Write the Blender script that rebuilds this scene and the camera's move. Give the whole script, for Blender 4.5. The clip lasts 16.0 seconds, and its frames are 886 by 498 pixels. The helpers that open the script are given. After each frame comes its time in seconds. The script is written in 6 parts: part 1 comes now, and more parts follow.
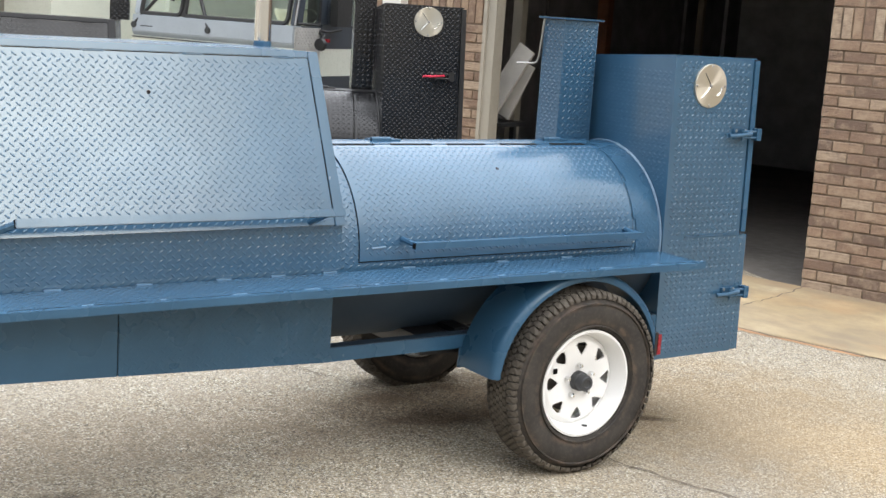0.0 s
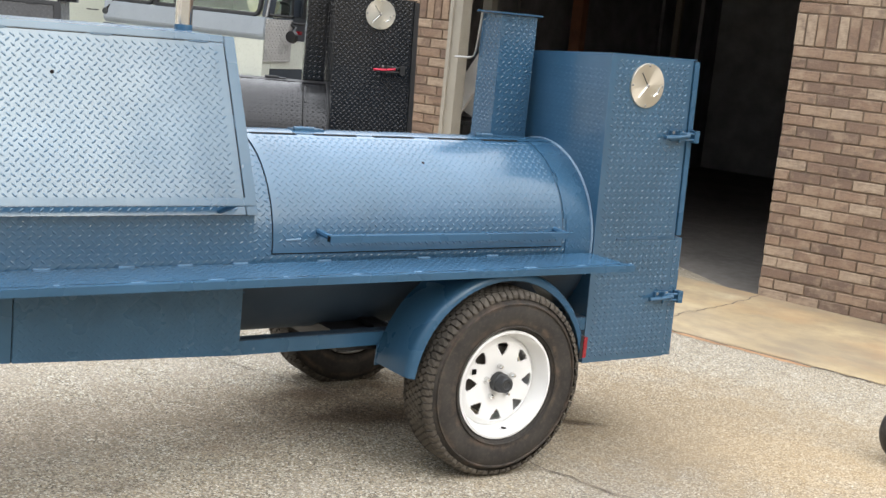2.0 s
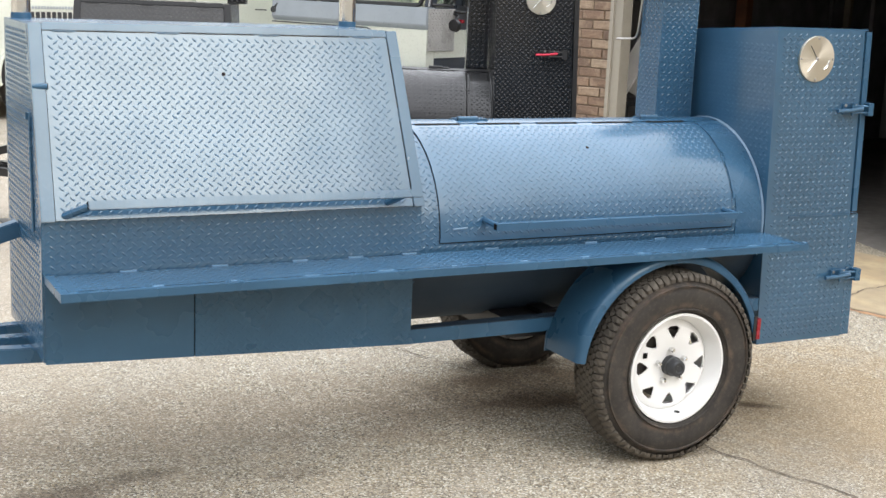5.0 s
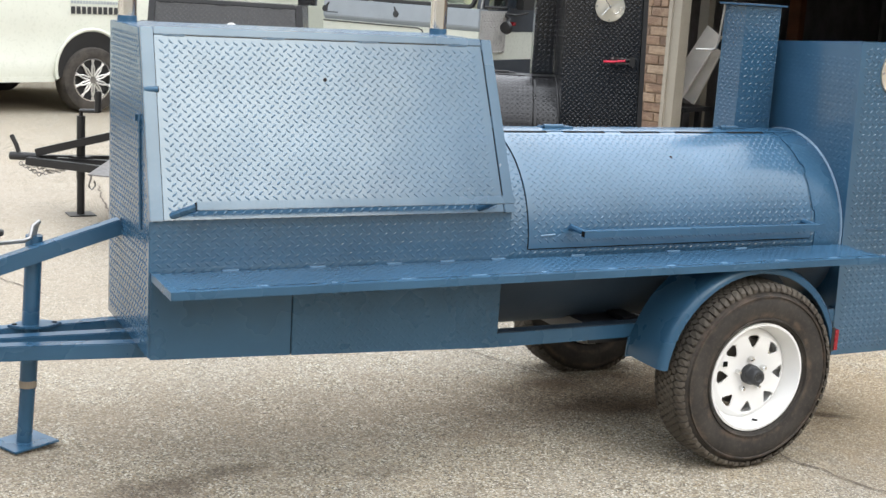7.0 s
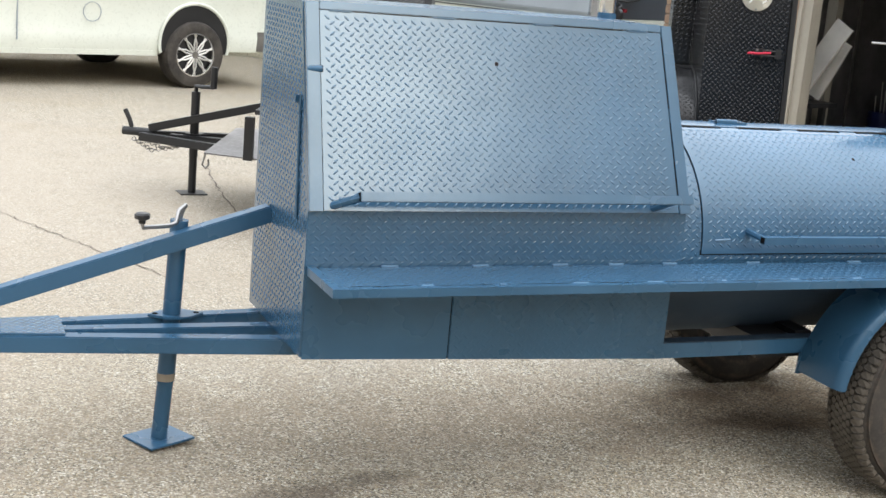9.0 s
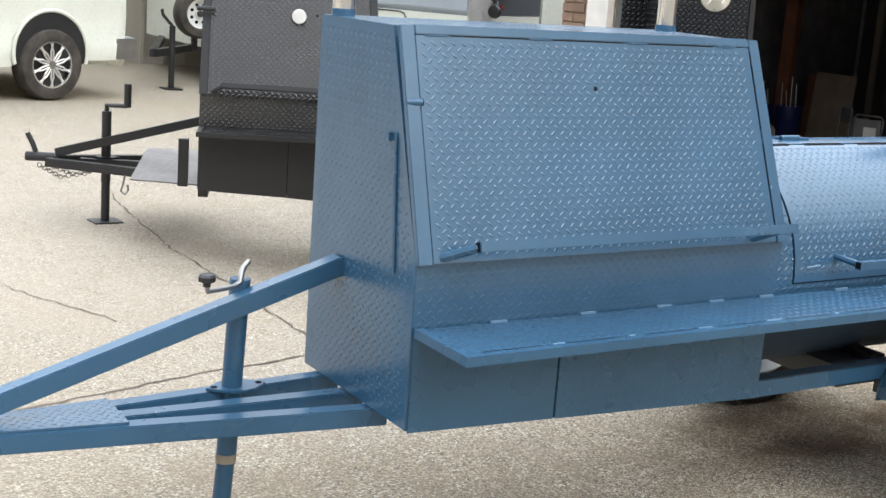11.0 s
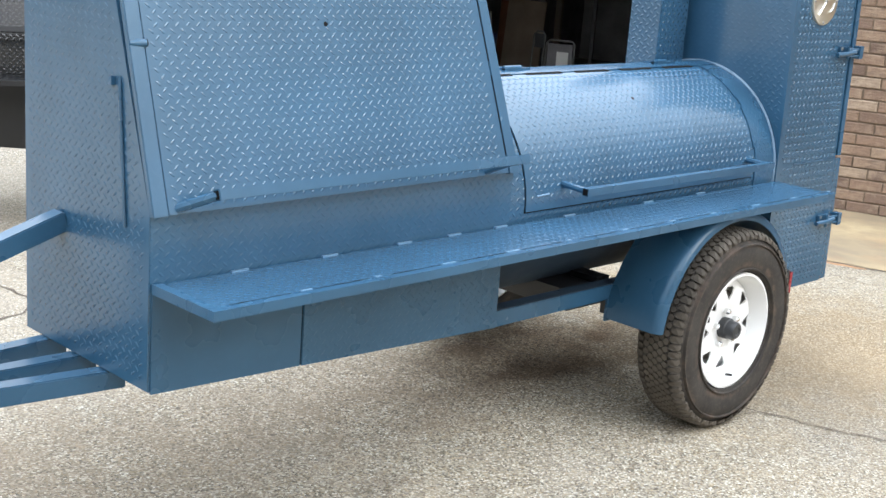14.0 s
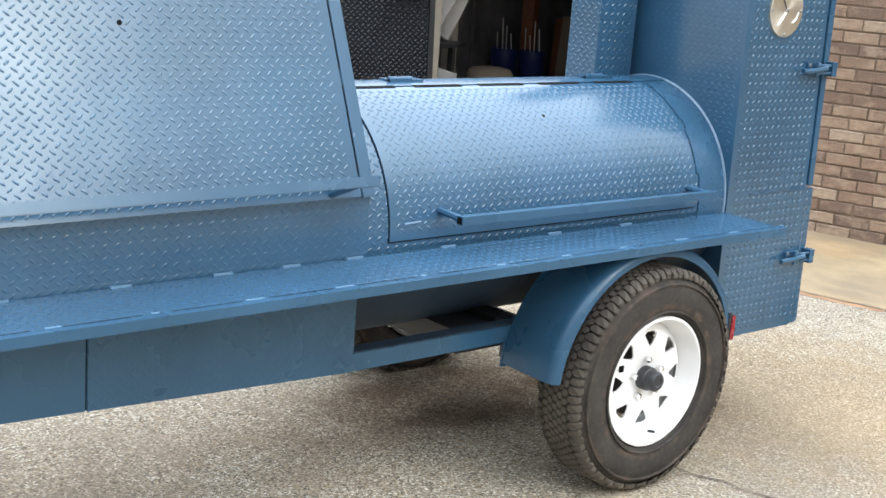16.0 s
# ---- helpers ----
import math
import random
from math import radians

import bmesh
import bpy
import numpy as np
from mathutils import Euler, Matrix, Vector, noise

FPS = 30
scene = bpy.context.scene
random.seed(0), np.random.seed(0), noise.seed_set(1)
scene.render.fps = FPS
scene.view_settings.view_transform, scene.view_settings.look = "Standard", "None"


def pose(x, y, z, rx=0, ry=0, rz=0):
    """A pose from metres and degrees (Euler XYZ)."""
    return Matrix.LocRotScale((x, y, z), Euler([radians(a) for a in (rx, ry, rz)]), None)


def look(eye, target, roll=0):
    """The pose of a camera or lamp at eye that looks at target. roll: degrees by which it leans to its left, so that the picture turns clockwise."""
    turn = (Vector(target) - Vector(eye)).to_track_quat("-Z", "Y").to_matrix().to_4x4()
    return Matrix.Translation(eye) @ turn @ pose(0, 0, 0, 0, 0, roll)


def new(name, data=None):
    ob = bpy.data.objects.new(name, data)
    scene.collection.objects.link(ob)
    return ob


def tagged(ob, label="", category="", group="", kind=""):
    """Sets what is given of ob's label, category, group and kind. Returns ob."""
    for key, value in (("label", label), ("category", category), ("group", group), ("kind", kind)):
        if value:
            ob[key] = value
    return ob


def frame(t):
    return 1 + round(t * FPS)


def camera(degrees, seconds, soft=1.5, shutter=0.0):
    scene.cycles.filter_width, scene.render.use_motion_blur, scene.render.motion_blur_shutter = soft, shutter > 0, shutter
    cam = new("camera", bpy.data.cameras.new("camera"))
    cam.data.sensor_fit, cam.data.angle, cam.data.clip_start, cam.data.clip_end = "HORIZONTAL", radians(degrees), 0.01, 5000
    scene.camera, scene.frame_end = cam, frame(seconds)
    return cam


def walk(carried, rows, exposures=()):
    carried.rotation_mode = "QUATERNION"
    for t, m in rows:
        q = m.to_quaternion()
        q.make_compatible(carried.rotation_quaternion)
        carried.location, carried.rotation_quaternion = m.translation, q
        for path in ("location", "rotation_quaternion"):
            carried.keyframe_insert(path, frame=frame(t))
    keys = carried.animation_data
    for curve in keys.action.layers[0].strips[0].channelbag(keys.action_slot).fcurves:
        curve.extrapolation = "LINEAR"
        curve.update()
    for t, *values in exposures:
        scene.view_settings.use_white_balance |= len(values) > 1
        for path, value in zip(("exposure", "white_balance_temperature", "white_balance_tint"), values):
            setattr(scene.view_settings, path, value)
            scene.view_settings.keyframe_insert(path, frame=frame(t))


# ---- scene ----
cam = camera(37.86, 16.0)
PATH = [
    (0.0, (-0.907, -3.653, 1.640), (0.770, -1.225, 1.097), 3.91),
    (0.5, (-0.888, -3.669, 1.636), (0.896, -1.312, 1.126), 3.62),
    (1.0, (-0.881, -3.683, 1.636), (0.900, -1.328, 1.107), 4.99),
    (1.5, (-0.796, -3.696, 1.637), (1.000, -1.352, 1.108), 4.44),
    (2.0, (-0.648, -3.708, 1.627), (1.049, -1.293, 1.085), 5.72),
    (2.5, (-0.595, -3.724, 1.620), (0.972, -1.236, 1.024), 5.69),
    (3.0, (-0.583, -3.718, 1.619), (0.933, -1.196, 1.032), 4.90),
    (3.5, (-0.567, -3.688, 1.622), (0.827, -1.100, 1.029), 2.90),
    (3.7, (-0.561, -3.667, 1.630), (0.744, -1.033, 1.032), 2.55),
    (5.8, (-0.774, -3.762, 1.642), (0.718, -1.232, 1.033), 2.86),
    (6.0, (-0.806, -3.759, 1.641), (0.722, -1.251, 1.029), 3.03),
    (6.5, (-0.825, -3.749, 1.649), (0.573, -1.185, 0.960), 3.83),
    (7.0, (-0.868, -3.704, 1.668), (0.432, -1.070, 1.055), 3.52),
    (7.5, (-0.882, -3.734, 1.678), (0.368, -1.046, 1.216), 3.52),
    (8.0, (-0.909, -3.662, 1.655), (0.376, -0.998, 1.157), 4.53),
    (8.5, (-0.930, -3.476, 1.624), (0.354, -0.817, 1.093), 3.49),
    (9.0, (-1.010, -3.312, 1.627), (0.140, -0.621, 0.967), 5.10),
    (9.2, (-1.086, -3.245, 1.621), (0.078, -0.562, 0.955), 5.95),
    (11.3, (-1.556, -2.461, 1.625), (0.067, -0.019, 0.991), 2.49),
    (11.5, (-1.572, -2.412, 1.641), (0.102, -0.001, 1.023), 1.19),
    (12.0, (-1.606, -2.414, 1.638), (0.317, -0.192, 1.037), 2.80),
    (12.5, (-1.611, -2.428, 1.641), (0.426, -0.310, 1.042), 2.70),
    (13.0, (-1.620, -2.423, 1.634), (0.466, -0.366, 0.985), 3.25),
    (13.5, (-1.617, -2.425, 1.627), (0.464, -0.381, 0.929), 2.94),
    (14.0, (-1.546, -2.428, 1.624), (0.533, -0.398, 0.875), 4.29),
    (14.5, (-1.348, -2.514, 1.611), (0.639, -0.386, 0.893), 5.69),
    (15.0, (-1.167, -2.527, 1.634), (0.790, -0.379, 0.887), 4.50),
    (15.5, (-0.971, -2.508, 1.611), (0.930, -0.317, 0.845), 7.14),
    (16.0, (-0.729, -2.561, 1.591), (1.165, -0.348, 0.872), 4.47),
]
walk(cam, [(t, look(eye, aim, roll)) for t, eye, aim, roll in PATH],
     exposures=((0.0, 0.68, 6700, 11), (6.5, 0.66, 6650, 11), (7.5, 0.57, 6550, 10), (8.5, 0.53, 6550, 10), (9.2, 0.58, 6600, 10), (11.3, 0.68, 6450, 11), (12.5, 0.90, 6250, 9), (16.0, 0.90, 6350, 10)))

# ---- sky, sun ----
SUN_DIR = Vector((0.262, -0.875, 0.415)).normalized()
world = bpy.data.worlds.new("hazy_sky")
scene.world = world
world.use_nodes = True
wn, wl = world.node_tree.nodes, world.node_tree.links
sky = wn.new("ShaderNodeTexSky")
sky.sky_type = "NISHITA"
sky.sun_disc = False
sky.sun_elevation = math.asin(SUN_DIR.z)
sky.sun_rotation = math.atan2(SUN_DIR.x, SUN_DIR.y)
sky.air_density, sky.dust_density, sky.ozone_density = 1.0, 2.5, 1.0
haze = wn.new("ShaderNodeHueSaturation")
haze.inputs["Saturation"].default_value = 0.30
wl.new(sky.outputs[0], haze.inputs["Color"])
veil = wn.new("ShaderNodeMix")
veil.data_type = "RGBA"
veil.inputs["Factor"].default_value = 0.65
veil.inputs["B"].default_value = (4.0, 4.25, 4.55, 1)
wl.new(haze.outputs[0], veil.inputs["A"])
# cloud cover: brighter overhead than at the horizon, and thinner over the building
way = wn.new("ShaderNodeTexCoord")
split = wn.new("ShaderNodeSeparateXYZ")
wl.new(way.outputs["Generated"], split.inputs[0])
cover = wn.new("ShaderNodeMapRange")
cover.interpolation_type = "SMOOTHSTEP"
for value, socket in zip((0.10, 0.92, 0.36, 4.75), cover.inputs[1:5]):
    socket.default_value = value
tilt = wn.new("ShaderNodeMath")
tilt.operation = "MULTIPLY_ADD"
tilt.inputs[1].default_value = 0.19
wl.new(split.outputs["Y"], tilt.inputs[0])
wl.new(split.outputs["Z"], tilt.inputs[2])
wl.new(tilt.outputs[0], cover.inputs[0])
scaled = wn.new("ShaderNodeVectorMath")
scaled.operation = "SCALE"
wl.new(veil.outputs["Result"], scaled.inputs[0])
wl.new(cover.outputs[0], scaled.inputs["Scale"])
wl.new(scaled.outputs[0], wn["Background"].inputs["Color"])
wn["Background"].inputs["Strength"].default_value = 0.15

sun = new("sun", bpy.data.lights.new("sun", "SUN"))
sun.data.energy, sun.data.angle, sun.data.color = 0.27, radians(18), (1.0, 0.95, 0.88)
sun.matrix_world = look(SUN_DIR * 30, (0, 0, 0))


# ---- materials ----
class Nodes:
    """A Principled material and short ways to add nodes to it."""

    def __init__(self, name, rough=0.5, metal=0.0, spec=0.5):
        self.mat = bpy.data.materials.new(name)
        self.mat.use_nodes = True
        self.n, self.l = self.mat.node_tree.nodes, self.mat.node_tree.links
        self.p = self.n["Principled BSDF"]
        self.p.inputs["Roughness"].default_value = rough
        self.p.inputs["Metallic"].default_value = metal
        self.p.inputs["Specular IOR Level"].default_value = spec

    def put(self, value, socket):
        if isinstance(value, bpy.types.NodeSocket):
            self.l.new(value, socket)
        else:
            socket.default_value = value

    def math(self, op, a, b=0.0, c=0.0):
        m = self.n.new("ShaderNodeMath")
        m.operation = op
        for v, s in zip((a, b, c), m.inputs):
            self.put(v, s)
        return m.outputs[0]

    def coord(self, kind="Object"):
        return self.n.new("ShaderNodeTexCoord").outputs[kind]

    def noise(self, scale, detail=3.0, rough=0.55, vector=None, stretch=None):
        t = self.n.new("ShaderNodeTexNoise")
        t.inputs["Scale"].default_value, t.inputs["Detail"].default_value, t.inputs["Roughness"].default_value = scale, detail, rough
        v = vector or self.coord()
        if stretch:
            mp = self.n.new("ShaderNodeMapping")
            mp.inputs["Scale"].default_value = stretch
            self.l.new(v, mp.inputs["Vector"])
            v = mp.outputs[0]
        self.l.new(v, t.inputs["Vector"])
        return t.outputs["Fac"]

    def voronoi(self, scale, feature="F1", out="Distance", vector=None):
        t = self.n.new("ShaderNodeTexVoronoi")
        t.feature = feature
        t.inputs["Scale"].default_value = scale
        self.l.new(vector or self.coord(), t.inputs["Vector"])
        return t.outputs[out]

    def ramp(self, fac, stops):
        r = self.n.new("ShaderNodeValToRGB")
        e = r.color_ramp.elements
        while len(e) < len(stops):
            e.new(0.5)
        for k, (at, col) in zip(e, stops):
            k.position = at
            k.color = (*col, 1) if len(col) == 3 else col
        self.l.new(fac, r.inputs["Fac"])
        return r.outputs["Color"]

    def span(self, fac, lo, hi, a=0.0, b=1.0):
        m = self.n.new("ShaderNodeMapRange")
        for v, s in zip((fac, lo, hi, a, b), m.inputs):
            self.put(v, s)
        return m.outputs[0]

    def mix(self, fac, a, b, kind="MIX"):
        m = self.n.new("ShaderNodeMix")
        m.data_type, m.blend_type = "RGBA", kind
        self.put(fac, m.inputs["Factor"])
        self.put(a if isinstance(a, bpy.types.NodeSocket) else (*a, 1), m.inputs["A"])
        self.put(b if isinstance(b, bpy.types.NodeSocket) else (*b, 1), m.inputs["B"])
        return m.outputs["Result"]

    def bump(self, height, strength=0.5, distance=0.002, normal=None):
        b = self.n.new("ShaderNodeBump")
        b.inputs["Strength"].default_value, b.inputs["Distance"].default_value = strength, distance
        self.l.new(height, b.inputs["Height"])
        if normal:
            self.l.new(normal, b.inputs["Normal"])
        return b.outputs[0]

    def random(self):
        return self.n.new("ShaderNodeObjectInfo").outputs["Random"]

    def done(self, color=None, rough=None, normal=None):
        if color is not None:
            self.put(color if isinstance(color, bpy.types.NodeSocket) else (*color, 1), self.p.inputs["Base Color"])
        if rough is not None:
            self.put(rough, self.p.inputs["Roughness"])
        if normal is not None:
            self.l.new(normal, self.p.inputs["Normal"])
        return self.mat


def tread_height(k, along=0.0295, row=0.0147, ridge=False):
    """Raised lozenges of rolled tread plate in rows that lean alternately to either side, from the flat map in metres."""
    sep = k.n.new("ShaderNodeSeparateXYZ")
    k.l.new(k.coord("UV"), sep.inputs[0])
    v = k.math("DIVIDE", sep.outputs[1], row)
    fv = k.math("FLOOR", v)
    odd = k.math("FLOORED_MODULO", fv, 2.0)
    u = k.math("ADD", k.math("DIVIDE", sep.outputs[0], along), k.math("MULTIPLY", odd, 0.5))
    x = k.math("MULTIPLY", k.math("SUBTRACT", k.math("FRACT", u), 0.5), along)
    y = k.math("MULTIPLY", k.math("SUBTRACT", k.math("FRACT", v), 0.5), row)
    x = k.math("MULTIPLY", x, k.math("SUBTRACT", 1.0, k.math("MULTIPLY", odd, 2.0)))
    a = k.math("ADD", k.math("MULTIPLY", x, 0.766), k.math("MULTIPLY", y, 0.643))
    b = k.math("SUBTRACT", k.math("MULTIPLY", y, 0.766), k.math("MULTIPLY", x, 0.643))
    a2 = k.math("POWER", k.math("ABSOLUTE", k.math("DIVIDE", a, 0.0104 * along / 0.0295)), 2.0)
    b2 = k.math("POWER", k.math("ABSOLUTE", k.math("DIVIDE", b, (0.0042 if ridge else 0.0035) * along / 0.0295)), 1.0 if ridge else 1.6)
    h = k.math("SUBTRACT", k.math("SUBTRACT", 1.0, a2), b2)
    m = k.n.new("ShaderNodeMapRange")
    m.interpolation_type = "LINEAR" if ridge else "SMOOTHSTEP"
    for val, socket in zip((h, 0.0, 0.85 if ridge else 0.62, 0.0, 1.0), m.inputs):
        k.put(val, socket)
    return m.outputs[0]


def paint(name, base, rough, tread=True, dark=None, spec=0.5, deep=0.0018, along=0.0295, row=0.0147, coat=0.0, ridge=False):
    k = Nodes(name, rough, spec=spec)
    if base[2] > 3 * base[0]:
        # tints the gloss of blue paint to imitate a bluer sky reflection
        k.p.inputs["Specular Tint"].default_value = (0.89, 0.985, 1.0, 1)
    cloud, fine = k.noise(2.3, 4), k.noise(60, 3)
    dark = dark or tuple(c * 0.82 for c in base)
    light = tuple(min(1, c * 1.12 + 0.004) for c in base)
    col = k.ramp(cloud, ((0.3, dark), (0.7, light)))
    col = k.mix(k.span(fine, 0.55, 0.8, 0.0, 0.12), col, tuple(min(1, c * 1.5 + 0.02) for c in base))
    r = k.span(k.noise(5, 3), 0.3, 0.7, rough * 0.85, rough * 1.2)
    n = k.bump(k.noise(180, 2), 0.05, 0.001)
    n = k.bump(k.noise(7, 2), 0.25, 0.004, n)
    if coat:
        k.p.inputs["Coat Weight"].default_value, k.p.inputs["Coat Roughness"].default_value = coat, 0.10
    if tread:
        t = tread_height(k, along, row, ridge)
        n = k.bump(t, 1.0, deep, n)
    if coat:
        k.l.new(n, k.p.inputs["Coat Normal"])
    return k.done(col, r, n)


BLUE = (0.028, 0.087, 0.158)
M_BLUE_TREAD = paint("blue_tread_plate", BLUE, 0.21, deep=0.0010, spec=0.85, ridge=True)
M_BLUE_LID = paint("blue_lid_tread_plate", BLUE, 0.19, tread=False, spec=1.0)
M_BLUE_FINE = paint("blue_fine_tread_plate", BLUE, 0.19, deep=0.0018, spec=0.85, ridge=True)
M_BLUE_ROLLED = paint("blue_rolled_tread_plate", BLUE, 0.21, deep=0.0016, spec=0.95, ridge=True)
M_BLUE_DOOR = paint("blue_door_plate", BLUE, 0.21, tread=False, spec=0.95)
M_BLUE_FAINT = paint("blue_shallow_tread", BLUE, 0.27, deep=0.0007, spec=0.45)
M_BLUE_GLOSS = paint("blue_gloss_paint", BLUE, 0.24, tread=False, spec=0.85)
M_BLUE = paint("blue_paint", BLUE, 0.27, tread=False, spec=0.45)
# deep shade beneath the trailer, put into a darker blue
M_UNDER_SHADE = paint("underside_shade_paint", (0.024, 0.042, 0.066), 0.5, tread=False, spec=0.35)
M_BLACK_TREAD = paint("black_tread_plate", (0.008, 0.008, 0.009), 0.20, deep=0.0030, spec=0.5, ridge=True)
M_BLACK_TOP = paint("black_worn_tread_plate", (0.022, 0.021, 0.020), 0.22, deep=0.0024, spec=0.9, ridge=True)
M_BLACK = paint("black_paint", (0.014, 0.014, 0.015), 0.42, tread=False)


def plain(name, base, rough=0.5, metal=0.0, vary=0.15, grain=40, bump=0.05, spec=0.5):
    k = Nodes(name, rough, metal, spec)
    col = k.ramp(k.noise(grain * 0.1, 4), ((0.3, tuple(c * (1 - vary) for c in base)), (0.7, tuple(min(1, c * (1 + vary)) for c in base))))
    return k.done(col, k.span(k.noise(grain, 3), 0.3, 0.7, rough * 0.8, min(1, rough * 1.2)), k.bump(k.noise(grain * 4, 3), bump, 0.002))


M_TREAD = plain("dusty_tread_rubber", (0.070, 0.059, 0.046), 0.9, vary=0.5, grain=30, bump=0.3)
M_RUBBER = plain("tyre_rubber", (0.046, 0.040, 0.034), 0.72, vary=0.6, grain=60, bump=0.2)


def muddy_tyre():
    """Black sidewall rubber with dried mud smeared in rings, round the y axis."""
    k = Nodes("muddy_tyre_rubber", 0.75, spec=0.35)
    sep = k.n.new("ShaderNodeSeparateXYZ")
    k.l.new(k.coord(), sep.inputs[0])
    r = k.math("SQRT", k.math("ADD", k.math("POWER", sep.outputs[0], 2.0), k.math("POWER", sep.outputs[2], 2.0)))
    col = k.ramp(k.noise(9, 4), ((0.3, (0.022, 0.020, 0.018)), (0.7, (0.050, 0.044, 0.038))))
    warp = k.math("MULTIPLY", k.math("SUBTRACT", k.noise(8, 4), 0.5), 0.05)
    for at, wide, amount in ((0.240, 0.016, 0.40), (0.312, 0.014, 0.38)):
        d = k.math("ABSOLUTE", k.math("SUBTRACT", k.math("ADD", r, warp), at))
        smear = k.math("MULTIPLY", k.span(d, 0.0, wide, amount, 0.0), k.span(k.noise(14, 5, 0.7), 0.42, 0.62))
        col = k.mix(smear, col, (0.20, 0.135, 0.095))
    col = k.mix(k.span(k.noise(60, 4, 0.7), 0.5, 0.75, 0.0, 0.25), col, (0.14, 0.11, 0.085))
    return k.done(col, None, k.bump(k.noise(120, 3), 0.15, 0.002))


M_TYRE = muddy_tyre()
M_RIM_STEEL = plain("dusty_rim_steel", (0.55, 0.54, 0.52), 0.38, 0.8, vary=0.3)
M_DRUM = plain("dusty_brake_drum", (0.13, 0.115, 0.10), 0.7, vary=0.3)
M_WHITE_RIM = plain("white_rim_paint", (0.80, 0.80, 0.79), 0.35, vary=0.04)
M_HOLE = plain("dark_void", (0.006, 0.006, 0.006), 0.9, spec=0.08)
M_WELD = plain("scuffed_weld", (0.13, 0.23, 0.34), 0.35)
M_WELD_PALE = plain("rubbed_weld", (0.20, 0.29, 0.39), 0.32)
M_GALV = plain("bright_stack_steel", (0.80, 0.79, 0.77), 0.11, 1.0, vary=0.05, grain=20, bump=0.03)
M_CHROME = plain("polished_steel", (0.75, 0.75, 0.74), 0.16, 1.0, vary=0.06)
M_STEEL = plain("worn_steel", (0.35, 0.34, 0.33), 0.42, 1.0, vary=0.2)
M_BARE = plain("dull_bare_plate", (0.17, 0.16, 0.155), 0.5, vary=0.2)
M_GREASE = plain("greasy_hub", (0.03, 0.032, 0.035), 0.45)
M_RED = plain("red_plastic", (0.24, 0.010, 0.018), 0.28)
M_RED_BRIGHT = plain("bright_red_rubber", (0.62, 0.02, 0.06), 0.4)
M_BLACK_PLASTIC = plain("black_plastic", (0.015, 0.015, 0.016), 0.45)
M_ALLOY = plain("cast_alloy", (0.62, 0.61, 0.58), 0.35, 0.6, vary=0.06)
M_VAN = plain("white_van_paint", (0.66, 0.68, 0.60), 0.3, vary=0.03)
M_SILVER = plain("silver_grey_paint", (0.33, 0.37, 0.41), 0.32, vary=0.06)
M_DARKGREY = plain("dark_grey_paint", (0.035, 0.037, 0.04), 0.4)
M_CREAM = plain("cream_vinyl", (0.62, 0.60, 0.44), 0.6)
M_BEIGE = plain("beige_paint", (0.34, 0.315, 0.265), 0.6, vary=0.08)
M_BOARD = plain("raw_board", (0.27, 0.23, 0.18), 0.8, vary=0.15)
M_WOOD = plain("stained_timber", (0.20, 0.080, 0.042), 0.7, vary=0.3)
M_SEAT = plain("tan_seat_cover", (0.34, 0.27, 0.20), 0.85, vary=0.2)
M_CHAIR = plain("grey_chair_enamel", (0.10, 0.098, 0.09), 0.5)
M_BLUE_PLASTIC = plain("dark_blue_plastic", (0.012, 0.02, 0.11), 0.4)
M_BLOCK_WALL = plain("grey_block_wall", (0.46, 0.45, 0.44), 0.85, vary=0.2)
# dimness of the unlit garage is put into this wall colour
M_SHADE_WALL = plain("shade_interior_wall", (0.17, 0.165, 0.17), 0.85, vary=0.3)
M_PALE = plain("pale_plastic", (0.70, 0.69, 0.66), 0.5)

glass = Nodes("tinted_glass", 0.03)
glass.p.inputs["Transmission Weight"].default_value = 1.0
glass.p.inputs["IOR"].default_value = 1.45
M_GLASS = glass.done((0.90, 0.96, 0.91))


